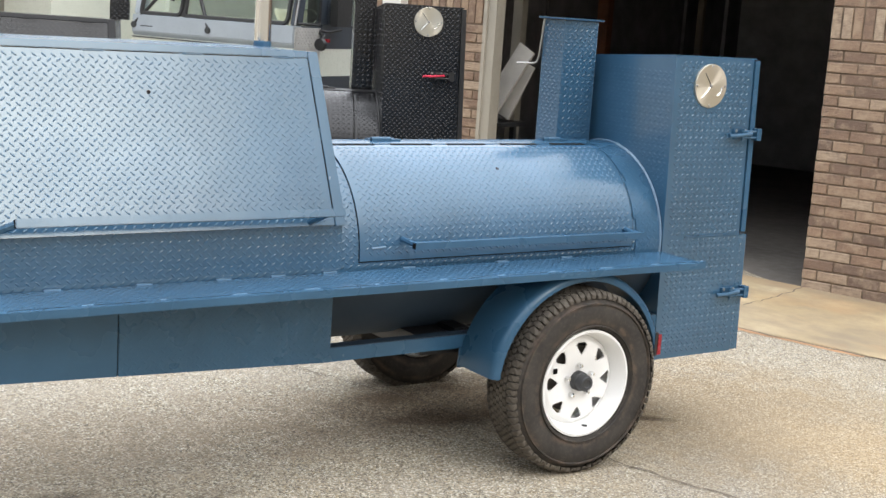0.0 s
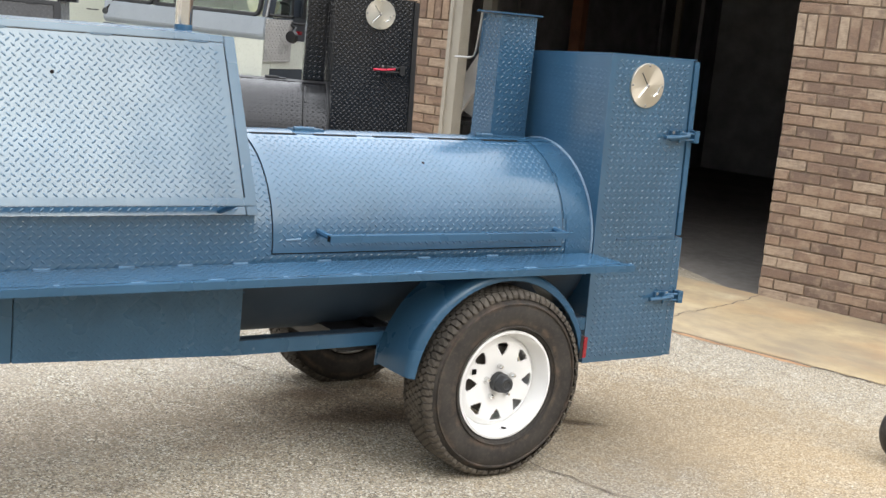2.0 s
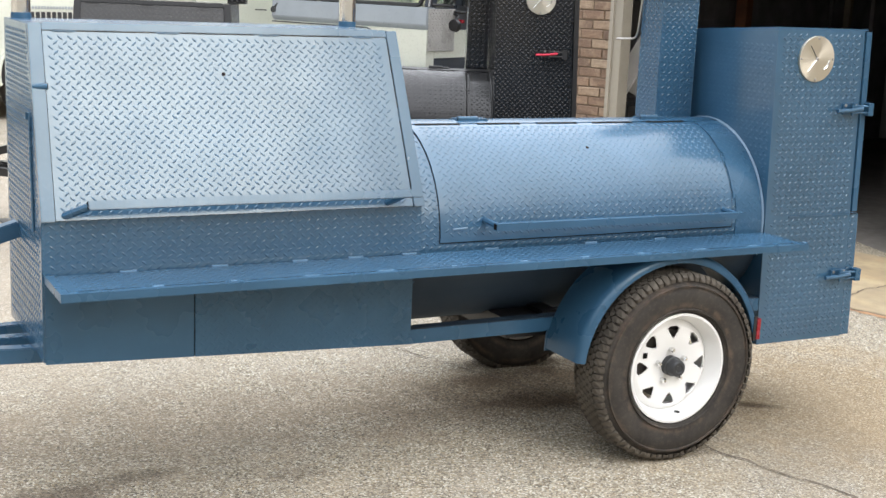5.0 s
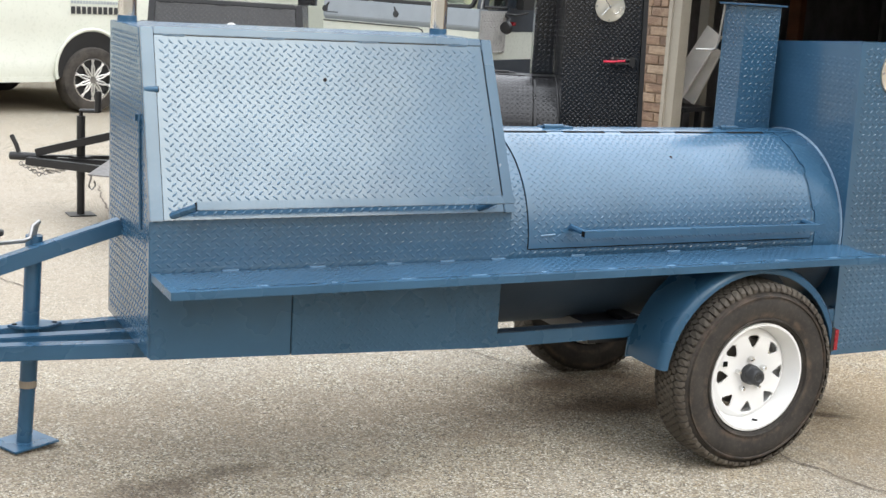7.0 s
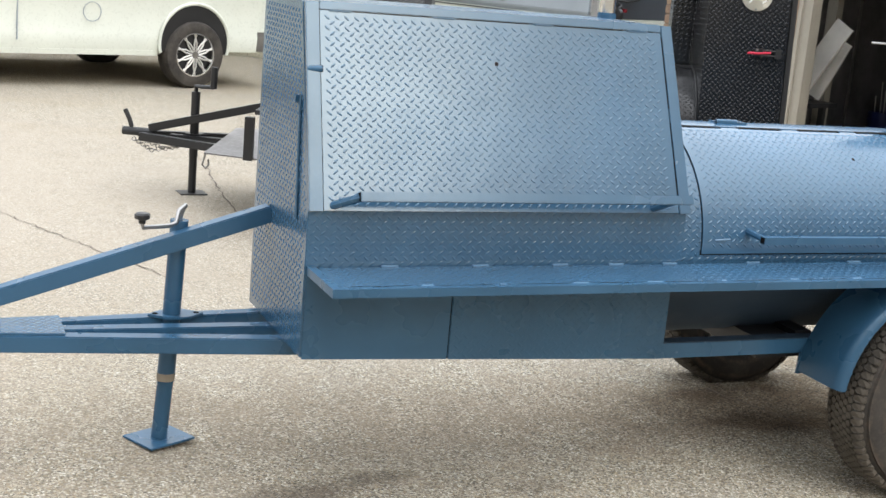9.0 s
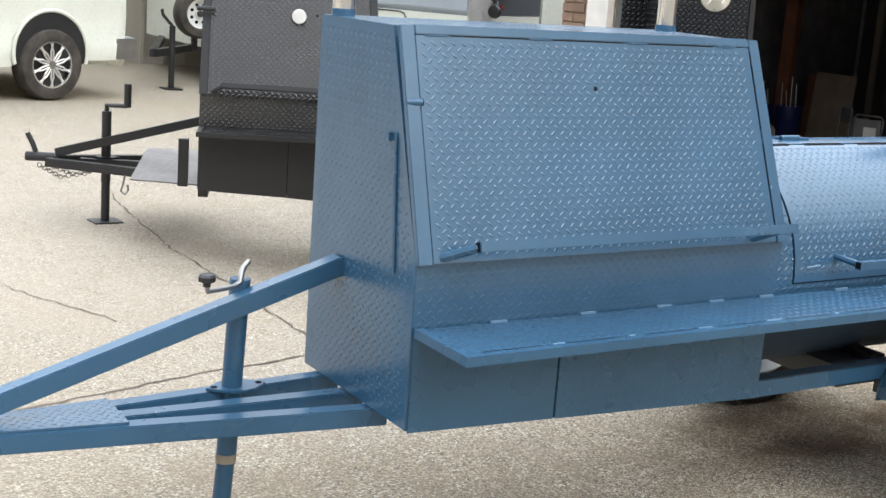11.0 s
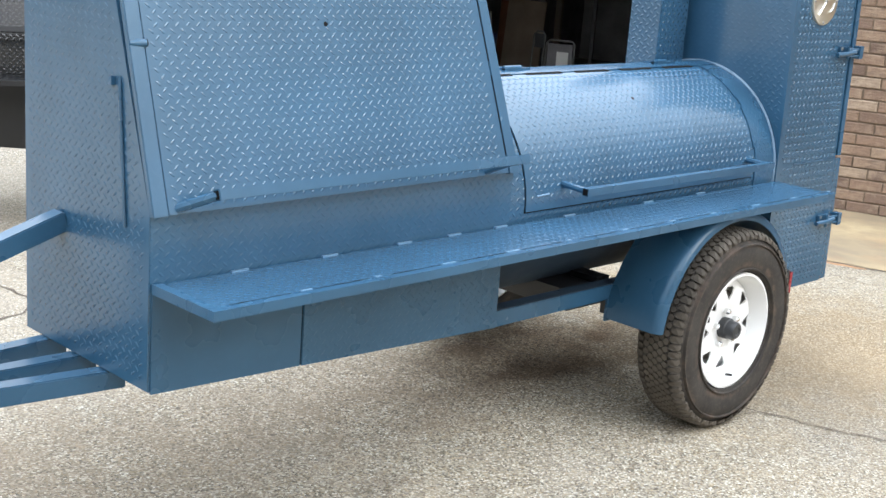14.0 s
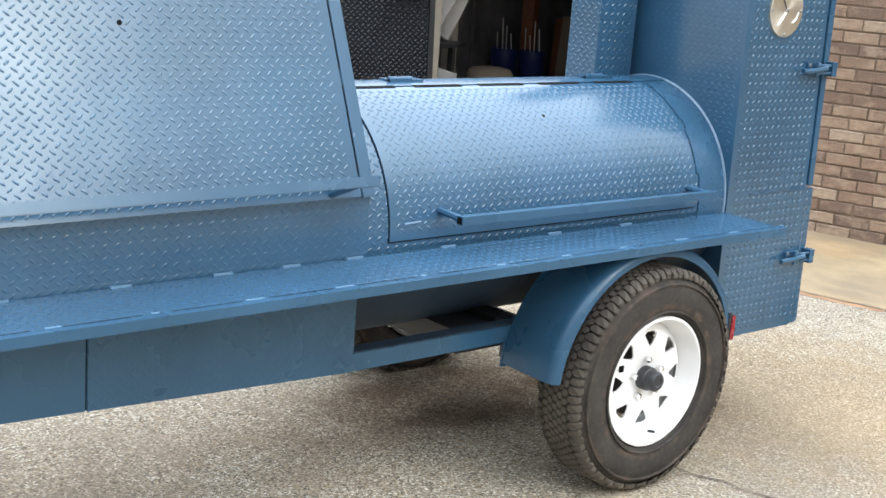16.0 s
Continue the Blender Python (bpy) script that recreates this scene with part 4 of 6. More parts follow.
    for y0, y1, sgn in ((-0.212, 0.0, -1), (0.85, 1.06, 1)):
        bm = bmesh.new()
        rows = []
        steps = 30
        lip = y0 if sgn < 0 else y1
        inn = y1 if sgn < 0 else y0
        for i in range(steps + 1):
            a = radians(174 - 164 * i / steps)
            c, s = math.cos(a), math.sin(a)
            line = [(0.400, inn), (0.402, inn + (lip - inn) * 0.86), (0.396, inn + (lip - inn) * 0.955), (0.384, lip), (0.368, lip)]
            line += [(0.366, lip - (lip - inn) * 0.02), (0.380, lip - (lip - inn) * 0.02), (0.392, inn + (lip - inn) * 0.93), (0.396, inn)]
            rows.append([bm.verts.new((wx + r * c, y, 0.353 + r * s)) for r, y in line])
        for p, q in zip(rows, rows[1:]):
            for i in range(len(p)):
                j = (i + 1) % len(p)
                bm.faces.new((p[i], p[j], q[j], q[i]))
        bm.faces.new(rows[0])
        bm.faces.new(rows[-1][::-1])
        bmesh.ops.recalc_face_normals(bm, faces=bm.faces)
        fender = part("fender", bm, flat, t, "rounded steel fender", smooth=True)
        if sgn < 0:
            part("fender_skirt", prism([(wx - 0.40, 0.385), (wx - 0.30, 0.385), (wx - 0.395, 0.46)], "y", -0.004, 0.004), flat, fender)
    if detail:
        rl = part("marker_light", slab(2.484, 2.500, -0.216, -0.180, 0.415, 0.492), M_RED, t, "red marker lamp", bevel=0.004)
        part("lamp_base", slab(2.470, 2.483, -0.214, -0.178, 0.410, 0.500), M_BLACK_PLASTIC, rl)
    # tongue
    jx = -0.262 - reach
    end, mid_y = (-0.95, 0.37) if detail else (-0.88, 0.85)
    bars = (((0.05, 0.45), (end, 0.80)), ((0.05, 0.85), (end + 0.17, 0.85)), ((0.05, 1.22), (end, 0.90)))
    if detail:
        bars = (((0.05, 0.195), (end, 0.335)), ((0.05, 0.335), (end + 0.17, 0.362)), ((0.05, 0.490), (end, 0.405)))
    for (x0, y0), (x1, y1) in bars:
        part("tongue_bar", tube([(x0, y0, low), (x1, y1, low)], 0.024, square=True), flat, t, bevel=0.003)
    if detail:
        part("tongue_plate", prism([(-0.60, 0.275), (-0.92, 0.315), (-0.92, 0.43), (-0.60, 0.455)], "z", low + 0.025, low + 0.031), tread, t)
        part("tongue_brace", tube([(0.0, 0.395, low + 0.356), (-0.92, 0.375, low + 0.07)], 0.025, square=True), flat, t, bevel=0.003)
    else:
        part("tongue_brace", tube([(0.0, 0.85, low + 0.285), (-0.84, 0.85, low + 0.048)], 0.024, square=True), flat, t, bevel=0.003)
    part("coupler", tube([(end + 0.05, mid_y, low + 0.02), (end - 0.125, mid_y, low + 0.02)], 0.032 if detail else 0.027, 10), flat, t, bevel=0.004)
    jy = 0.44 if detail else 0.89
    gz = ground_z(*(m @ Vector((jx - (0.035 if detail else 0.0), jy, 0))).xy) - m.translation.z
    top = 0.80 if detail else 0.70
    foot = jx - 0.035 if detail else jx
    knee = jx + (foot - jx) * 0.62
    jack = part("jack_tube", tube([(knee, jy, 0.30), (jx, jy, top)], 0.027, 20), flat, t, "round jack tube", smooth=True)
    part("jack_leg", tube([(foot, jy, gz + 0.006), (knee, jy, 0.31)], 0.0245, 18), flat, t, smooth=True)
    if detail:
        part("worn_band", lathe([(0.0272, 0.302), (0.0278, 0.302), (0.0278, 0.326), (0.0272, 0.326)], axis="z", centre=(knee, jy, 0), steps=20, closed=True), M_BOARD, t, "bare tan ring worn through the paint")
    fp = slab(-0.084, 0.084, -0.072, 0.072, gz, gz + 0.007)
    bmesh.ops.rotate(fp, verts=fp.verts, matrix=Matrix.Rotation(radians(28), 3, "Z"))
    bmesh.ops.translate(fp, verts=fp.verts, vec=(foot, jy, 0))
    part("jack_foot", fp, flat, t, bevel=0.002)
    collar = part("jack_collar", prism([(jx + 0.085 * math.cos(radians(a)) * (1.0 if a % 90 == 0 else 0.8), jy + 0.05 * math.sin(radians(a))) for a in range(0, 360, 30)], "z", low + 0.0255, low + 0.034), flat, jack, bevel=0.002)
    for dx in (-0.062, 0.062):
        part("bolt_hole", lathe([(0.0, low + 0.0342), (0.009, low + 0.0342), (0.009, low + 0.0352), (0.0, low + 0.0352)], axis="z", centre=(jx + dx, jy, 0), steps=12), M_HOLE, collar)
    if not detail:
        crank = part("crank", tube([(jx, jy, 0.69), (jx, jy, 0.735), (jx + 0.03, jy - 0.02, 0.735), (jx + 0.12, jy - 0.06, 0.742)], 0.013, 8), flat, jack, smooth=True)
        part("crank_grip", tube([(jx + 0.12, jy - 0.06, 0.735), (jx + 0.122, jy - 0.06, 0.865)], 0.021, 10), flat, crank, smooth=True)
        part("coupler_lever", tube([(-0.95, 0.85, 0.455), (-0.965, 0.85, 0.50), (-0.995, 0.85, 0.56)], 0.015, 8), flat, t, "upright coupler lever", smooth=True)
        part("frame_front", slab(0.0, 0.05, 0.06, 1.36, 0.395, 0.445), flat, t)
        link = lathe([(0.010, -0.003), (0.015, -0.003), (0.015, 0.003), (0.010, 0.003)], steps=10, closed=True)
        for line in (((-0.92, 0.80, 0.39), (-0.80, 0.77, 0.335), (-0.62, 0.72, 0.38)), ((-0.88, 0.83, 0.39), (-0.74, 0.80, 0.35), (-0.55, 0.76, 0.395))):
            pts = []
            for a, b in zip(line, line[1:]):
                pts += [Vector(a).lerp(Vector(b), i / 8) for i in range(8)]
            for i, p in enumerate(pts):
                bm = link.copy()
                bmesh.ops.rotate(bm, verts=bm.verts, matrix=Matrix.Rotation(radians(90 * (i % 2)), 3, "X"))
                bmesh.ops.translate(bm, verts=bm.verts, vec=p)
                part("chain_link", bm, M_STEEL, t)
        part("safety_hook", tube([(-0.43, 0.60, 0.39), (-0.44, 0.60, 0.34), (-0.45, 0.60, 0.305), (-0.43, 0.60, 0.285), (-0.41, 0.60, 0.31), (-0.415, 0.60, 0.34)], 0.006, 6), M_STEEL, t)
        return t
    crank = part("crank", tube([(jx, 0.44, 0.80), (jx + 0.007, 0.43, 0.835), (jx + 0.012, 0.42, 0.848), (jx - 0.008, 0.41, 0.835), (jx - 0.018, 0.40, 0.80), (jx - 0.038, 0.39, 0.793), (jx - 0.121, 0.356, 0.795), (jx - 0.124, 0.354, 0.815)], 0.0072, 8), M_STEEL, jack, "zinc-plated crank", smooth=True)
    part("crank_knob", lathe([(0.0, 0.808), (0.010, 0.808), (0.011, 0.818), (0.022, 0.822), (0.023, 0.834), (0.018, 0.839), (0.0, 0.840)], axis="z", centre=(jx - 0.124, 0.354, 0), steps=8), M_BLACK_PLASTIC, crank, "black lobed knob")
    return t


dial = Nodes("turned_dial_steel", 0.34, 1.0)
dial.p.inputs["Anisotropic"].default_value = 0.75
around = dial.n.new("ShaderNodeTangent")
around.direction_type, around.axis = "RADIAL", "Y"
dial.l.new(around.outputs[0], dial.p.inputs["Tangent"])
M_DIAL = dial.done((0.74, 0.69, 0.59), dial.span(dial.noise(30, 3), 0.3, 0.7, 0.30, 0.40))


def stack_pipe(x, y, full):
    """A galvanised exhaust stack on the cook box roof, with a short bend at the top."""
    t = thing("exhaust_stack", "shiny galvanised exhaust pipe standing on the blue cook box roof", "pipe", Matrix.Translation((x, y, 1.475)), group="exhaust stacks on the blue smoker")
    pts = [(0, 0, 0.0), (0, 0, 0.05), (0, 0, 0.185), (-0.002, 0.002, 0.205), (-0.007, 0.006, 0.226), (-0.015, 0.013, 0.244), (-0.026, 0.022, 0.258), (-0.038, 0.032, 0.267)]
    part("pipe", tube(pts, 0.0295, 24), M_GALV, t, smooth=True)
    part("collar", lathe([(0.0302, 0.0), (0.0320, 0.0), (0.0312, 0.012), (0.0302, 0.018)], axis="z", steps=28, closed=True), M_BLUE, t, "blue painted base collar", smooth=True)
    bm = lathe([(0.0, 0.0), (0.0265, 0.0), (0.0265, 0.001), (0.0, 0.001)], axis="x", steps=24)
    bmesh.ops.rotate(bm, verts=bm.verts, matrix=Matrix.Rotation(radians(30), 3, "Y") @ Matrix.Rotation(radians(-40), 3, "Z"))
    bmesh.ops.translate(bm, verts=bm.verts, vec=(-0.0395, 0.0332, 0.2675))
    part("opening", bm, M_HOLE, t)
    return t


BLUE_M = Matrix.Identity(4)
smoker("steel-blue painted tread plate barbecue smoker trailer on white rims", BLUE_M, M_BLUE_TREAD, M_BLUE, M_BLUE_FINE)
stack_pipe(0.045, 0.545, True)
stack_pipe(1.150, 0.535, False)

BLACK_M = pose(0.775, 3.515, -0.007, 0, 0, -24.7)
black = smoker("black painted tread plate barbecue smoker trailer parked behind", BLACK_M, M_BLACK_TOP, M_BLACK, M_BLACK_TREAD, L=0.90, barrel_end=2.352, fire_top=1.665, low=0.41, reach=0.31, detail=False)


# ---- building ----
def brick_wall(name, label, s0, s1, z1, inward, soldier, sill, picks, depth=0.11, seed=3):
    """A wall of single bricks on a mortar core, along the building's front from s0 to s1."""
    rnd = random.Random(seed)
    m = facade_pose(s0, inward)
    w = s1 - s0
    core = part(name, slab(0.006, w, 0.010, depth, -0.1, z1), M_MORTAR)
    core.matrix_world = m
    tagged(core, label, "wall", kind="structure")
    course, bl, joint = 0.0755, 0.205, 0.011
    meshes = {}

    def brick(x, z, length, height):
        key = (round(length, 3), round(height, 3))
        if key not in meshes:
            bm = slab(0, length, 0, depth - 0.012, 0, height)
            bmesh.ops.bevel(bm, geom=[e for e in bm.edges if all(v.co.y < 0.001 for v in e.verts)], offset=0.003, segments=1, affect="EDGES")
            me = bpy.data.meshes.new("brick")
            bm.to_mesh(me)
            bm.free()
            me.materials.append(M_BRICK)
            meshes[key] = me
        ob = new("brick", meshes[key])
        ob.parent = core
        ob.location = (x + rnd.uniform(-0.002, 0.002), rnd.uniform(-0.002, 0.003), z + rnd.uniform(-0.0015, 0.0015))
        ob.rotation_euler = (0, rnd.uniform(-0.008, 0.008), rnd.uniform(-0.006, 0.006))

    row, z = 0, 0.0
    while z < z1 - 0.02:
        if soldier and abs(z - soldier) < course / 2:
            x = 0.0
            while x < w - 0.03:
                brick(x, z, 0.0625, bl)
                x += 0.0725
            z += bl + joint
            row += 1
            continue
        x = -(bl + joint) * (0.5 if row % 2 else 0.0)
        while x < w - 0.02:
            a, b = max(x, 0.0), min(x + bl, w)
            if b - a > 0.03:
                brick(a, z, b - a, course - joint)
            x += bl + joint
        z += course
        row += 1
    return core


def garage():
    # door opening between s = -3.05 and 0
    right = brick_wall("wall_right", "mixed brown brick wall beside the garage opening", -0.08, 1.75, 2.12, 0.0, 1.765, 0, None, seed=5)
    left = brick_wall("wall_left", "mixed brown brick pier beside the garage opening", -4.13, -2.86, 2.12, 0.0, 1.58, 0, None, seed=8)
    ob = part("wall_right_core", slab(-0.075, 1.75, 0.115, 0.30, -0.1, 2.88), M_SHADE_WALL)
    ob.matrix_world = facade_pose(0.0)
    tagged(ob, "inner block wall behind the brick", "wall", kind="structure")
    ob = part("wall_right_upper", slab(-0.075, 1.75, 0.004, 0.112, 2.135, 2.88), M_MORTAR)
    ob.matrix_world = facade_pose(0.0)
    tagged(ob, "plain wall above the brickwork", "wall", kind="structure")
    ob = part("wall_beyond", slab(1.755, 9.0, 0.0, 0.30, -0.1, 2.9), M_MORTAR)
    ob.matrix_world = facade_pose(0.0)
    tagged(ob, "plain wall further along the building", "wall", kind="structure")
    ob = part("lintel", slab(-4.13, -0.085, 0.0, 0.30, 2.57, 2.9), M_BEIGE)
    ob.matrix_world = facade_pose(0.0)
    tagged(ob, "plain wall above the garage opening", "wall", kind="structure")
    # door jamb: painted steel channel
    j = thing("door_jamb", "beige painted steel jamb of the garage opening", "door frame", facade_pose(-2.86, 0.0), kind="structure")
    part("jamb_face", slab(0.0, 0.105, -0.03, 0.0, -0.02, 2.56), M_BEIGE, j, bevel=0.006)
    part("jamb_return", slab(0.085, 0.105, 0.001, 0.10, -0.02, 2.56), M_BEIGE, j, bevel=0.004)
    part("jamb_stop", slab(0.0, 0.03, -0.05, -0.031, -0.02, 2.56), M_BEIGE, j, bevel=0.004)
    # downpipe on the pier
    d = thing("downpipe", "square cream downpipe on the brick pier", "downpipe", facade_pose(-3.745, 0.0))
    part("pipe_body", slab(-0.095, 0.095, -0.10, -0.004, 0.05, 2.6), M_PALE, d, bevel=0.012)
    part("pipe_strap", slab(-0.105, 0.105, -0.104, -0.002, 1.15, 1.18), M_PALE, d)
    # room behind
    ob = part("garage_floor", slab(-4.3, 5.0, 0.02, 8.0, -0.12, 0.004), M_SHADE_FLOOR)
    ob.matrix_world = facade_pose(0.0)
    tagged(ob, "dusty concrete garage floor with shade in its colour", "floor", kind="structure")
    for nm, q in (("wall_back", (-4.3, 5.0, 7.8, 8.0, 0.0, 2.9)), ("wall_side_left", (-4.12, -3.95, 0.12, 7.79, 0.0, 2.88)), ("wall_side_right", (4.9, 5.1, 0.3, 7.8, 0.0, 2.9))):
        ob = part(nm, slab(*q), M_SHADE_WALL if nm == "wall_side_left" else M_BLOCK_WALL)
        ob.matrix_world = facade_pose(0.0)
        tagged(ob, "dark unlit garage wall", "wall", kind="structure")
    ob = part("ceiling", slab(-4.3, 5.1, -0.02, 8.0, 2.905, 3.02), M_SHADE_WALL)
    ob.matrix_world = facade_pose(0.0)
    tagged(ob, "garage ceiling with the room's shade in its colour", "ceiling", kind="structure")
    # apron
    bm = bmesh.new()
    rows = []
    inv = facade_pose(0.0, 0.0, 0.0)
    for i in range(29):
        sx = -5.0 + i * 0.5
        edge = -1.70 + 0.012 * math.sin(sx * 2.1)
        for d, up in ((edge, -0.02), (edge + 0.004, 0.006), (edge + 0.012, 0.010), (-0.0, 0.012), (0.019, 0.012)):
            p = inv @ Vector((sx, d, 0))
            rows.append(bm.verts.new((p.x, p.y, ground_z(p.x, p.y) + up)))
    for i in range(28):
        for k in range(4):
            a = i * 5 + k
            bm.faces.new((rows[a], rows[a + 5], rows[a + 6], rows[a + 1]))
    bmesh.ops.recalc_face_normals(bm, faces=bm.faces)
    ap = part("concrete_apron", bm, M_CONCRETE)
    tagged(ap, "stained tan concrete apron before the garage", "pavement", kind="structure")


garage()


# ---- crack lines in the paving ----
def crack(points, width=0.012, seed=1, lift=0.004):
    rnd = random.Random(seed)
    bm = bmesh.new()
    prev = None
    fine = []
    for a, b in zip(points, points[1:]):
        n = max(2, int((Vector(b) - Vector(a)).length / 0.05))
        fine += [Vector(a).lerp(Vector(b), i / n) for i in range(n)]
    fine.append(Vector(points[-1]))
    for i, p in enumerate(fine):
        d = (fine[min(i + 1, len(fine) - 1)] - fine[max(i - 1, 0)]).normalized()
        s = Vector((-d.y, d.x))
        c = p + s * rnd.uniform(-0.014, 0.014)
        w = width * rnd.uniform(0.3, 1.0)
        pair = [bm.verts.new((*(c + s * k * w / 2), ground_z(c.x, c.y) + lift)) for k in (-1, 1)]
        if prev:
            bm.faces.new((prev[0], prev[1], pair[1], pair[0]))
        prev = pair
    bmesh.ops.recalc_face_normals(bm, faces=bm.faces)
    ob = part("paving_crack", bm, M_CRACK)
    return tagged(ob, "dark uneven crack in the paving", "crack", group="paving cracks", kind="structure")


def front_point(s, d):
    p = facade_pose(s, d, 0.0).translation
    return (p.x, p.y)


crack([front_point(-4.5 + i * 0.75, -1.712 + 0.012 * math.sin((-4.5 + i * 0.75) * 2.1)) for i in range(12)], 0.022, 11, 0.004)
M_RUST = plain("rust_stain", (0.33, 0.19, 0.10), 0.9, vary=0.3, grain=30)
rust = crack([front_point(-1.6 + i * 0.5, -1.735 + 0.012 * math.sin((-1.6 + i * 0.5) * 2.1)) for i in range(6)], 0.06, 13, 0.003)
rust.data.materials[0] = M_RUST
tagged(rust, "rusty stain along the apron joint", "stain", kind="structure")
crack([front_point(-0.07, -1.68), front_point(-0.10, -1.2), front_point(-0.05, -0.6), front_point(-0.06, -0.02)], 0.014, 7, 0.013)
crack([(-1.4, 1.35), (-0.49, 1.63), (0.11, 1.83), (0.70, 1.96), (0.81, 2.10)], 0.018, 2)
crack([(0.95, 5.6), (0.87, 5.2), (0.81, 4.5), (0.77, 3.91), (0.80, 3.12), (0.79, 2.44), (0.81, 2.10)], 0.014, 3)
# long joint between two pours, parallel to the building
crack([front_point(-2.2 + i * 0.6, -4.48 - 0.02 * math.sin(i * 1.3)) for i in range(10)], 0.010, 4)
crack([(0.81, 2.10), (1.30, 2.15), (1.62, 1.72), (1.75, 1.40)], 0.009, 5)
crack([(0.1, 2.6), (-1.1, 5.0), (-1.4, 7.2)], 0.009, 6)


# ---- white van ----
def van():
    """A white cargo van seen from its side, tail to the building."""
    m = pose(1.705, 10.0, ground_z(1.705, 10.0), 0, 0, 19.1) @ Matrix.Scale(1.13, 4)
    t = thing("cargo_van", "white cargo van with a sign-written rear side panel", "van", m)
    # section across the van (y into the distance, z up), swept along x
    W = 1.95
    sec = [(0.06, 0.29), (0.0, 0.33), (-0.012, 0.47), (0.0, 0.49), (-0.02, 0.75), (-0.005, 1.05), (0.03, 1.22), (0.07, 1.42), (0.12, 1.56), (0.22, 1.64), (0.6, 1.70)]
    sec = sec + [(W - y, z) for y, z in sec[::-1]]
    bm = bmesh.new()
    rows = []
    for x, k, zt in ((-4.2, 0.90, 0.0), (-3.9, 1.0, 0.0), (-0.55, 1.0, 0), (0.0, 1.0, 0), (0.40, 1.0, 0), (0.66, 1.0, 0.0), (0.75, 0.985, 0.01), (0.80, 0.95, 0.03)):
        rows.append([bm.verts.new((x - (0.09 * max(0, z - 1.2) if x > 0.6 else 0), W / 2 + (y - W / 2) * k, z - zt)) for y, z in sec])
    for p, q in zip(rows, rows[1:]):
        for i in range(len(p)):
            j = (i + 1) % len(p)
            bm.faces.new((p[i], p[j], q[j], q[i]))
    bm.faces.new(rows[0])
    bm.faces.new(rows[-1][::-1])
    bmesh.ops.recalc_face_normals(bm, faces=bm.faces)
    body = part("body", bm, M_VAN, t, smooth=True)
    arch = [(0.345 * math.cos(radians(a)), 0.40 + 0.345 * math.sin(radians(a))) for a in range(-16, 197, 8)]
    part("wheel_arch", prism(arch, "y", -0.026, -0.021), M_BLACK, t, "dark wheel arch")
    lip = bmesh.new()
    tube([(0.355 * math.cos(radians(a)), -0.024, 0.40 + 0.355 * math.sin(radians(a))) for a in range(-16, 197, 6)], 0.017, 8, lip)
    part("arch_lip", lip, M_VAN, body, smooth=True)
    part("sill", slab(-3.6, -0.36, -0.006, 0.05, 0.285, 0.33), M_VAN, body, bevel=0.01)
    part("rear_bumper", slab(0.66, 0.90, 0.05, W - 0.05, 0.33, 0.53), M_SILVER, t, "grey rear bumper", bevel=0.03)
    part("bumper_end", slab(0.68, 0.88, -0.01, 0.049, 0.34, 0.52), M_STEEL, t, bevel=0.03)
    part("tail_light", slab(0.745, 0.785, 0.12, 0.22, 1.30, 1.50), M_RED, t, "red tail lamp", bevel=0.01)
    for i in range(7):
        part("ladder_rib", slab(0.70 - i * 0.006, 0.80 - i * 0.006, 0.03, 0.10, 1.16 + i * 0.055, 1.195 + i * 0.055), M_BLACK_PLASTIC, t, "black ribbed edge strip", bevel=0.008)
    part("door_seam", slab(-1.662, -1.655, -0.0245, 0.0, 0.40, 1.0), M_SILVER, body)
    part("fuel_flap_ring", lathe([(0.078, 0.0), (0.084, 0.0), (0.084, 0.004), (0.078, 0.004)], steps=32, centre=(-1.0, -0.022, 0.65), closed=True), M_SILVER, body)
    part("hinge_cover", slab(0.70, 0.745, 0.06, 0.10, 1.28, 1.46), M_BLACK_PLASTIC, body, bevel=0.01)
    # wheels
    for x, y0, s in ((0.0, -0.062, 1), (0.0, W, -1), (-3.3, 0.0, 1), (-3.3, W, -1)):
        h = new("wheel")
        h.parent = t
        h.matrix_basis = Matrix.Translation((x, y0, 0.302)) @ Matrix.Scale(0.825, 4) @ (Matrix.Identity(4) if s > 0 else pose(0, 0, 0, 0, 0, 180))
        part("tyre", lathe([(0.235, 0.03), (0.24, 0.008), (0.30, 0.0), (0.345, 0.012), (0.365, 0.05), (0.365, 0.19), (0.345, 0.22), (0.235, 0.22)], steps=48, closed=True), M_RUBBER, h, smooth=True)
        rim = part("rim", lathe([(0.238, 0.012), (0.238, 0.03), (0.222, 0.035), (0.218, 0.12), (0.210, 0.12), (0.214, 0.03), (0.225, 0.012)], steps=48, closed=True), M_CHROME, h, "bright multi-spoke alloy rim", smooth=True)
        part("brake_disc", lathe([(0.0, 0.10), (0.21, 0.10), (0.21, 0.11), (0.0, 0.11)], steps=32), M_GREASE, h)
        part("centre_cap", lathe([(0.0, 0.012), (0.04, 0.014), (0.045, 0.03), (0.0, 0.04)], steps=20), M_STEEL, h, smooth=True)
        for k in range(10):
            a = 2 * math.pi * k / 10
            for twist in (-0.36, 0.36):
                b = a + twist
                part("spoke", tube([(0.040 * math.cos(a), 0.022, 0.040 * math.sin(a)), (0.13 * math.cos(a + twist * 0.55), 0.020, 0.13 * math.sin(a + twist * 0.55)), (0.220 * math.cos(b), 0.028, 0.220 * math.sin(b))], 0.0105, 6), M_ALLOY, rim)
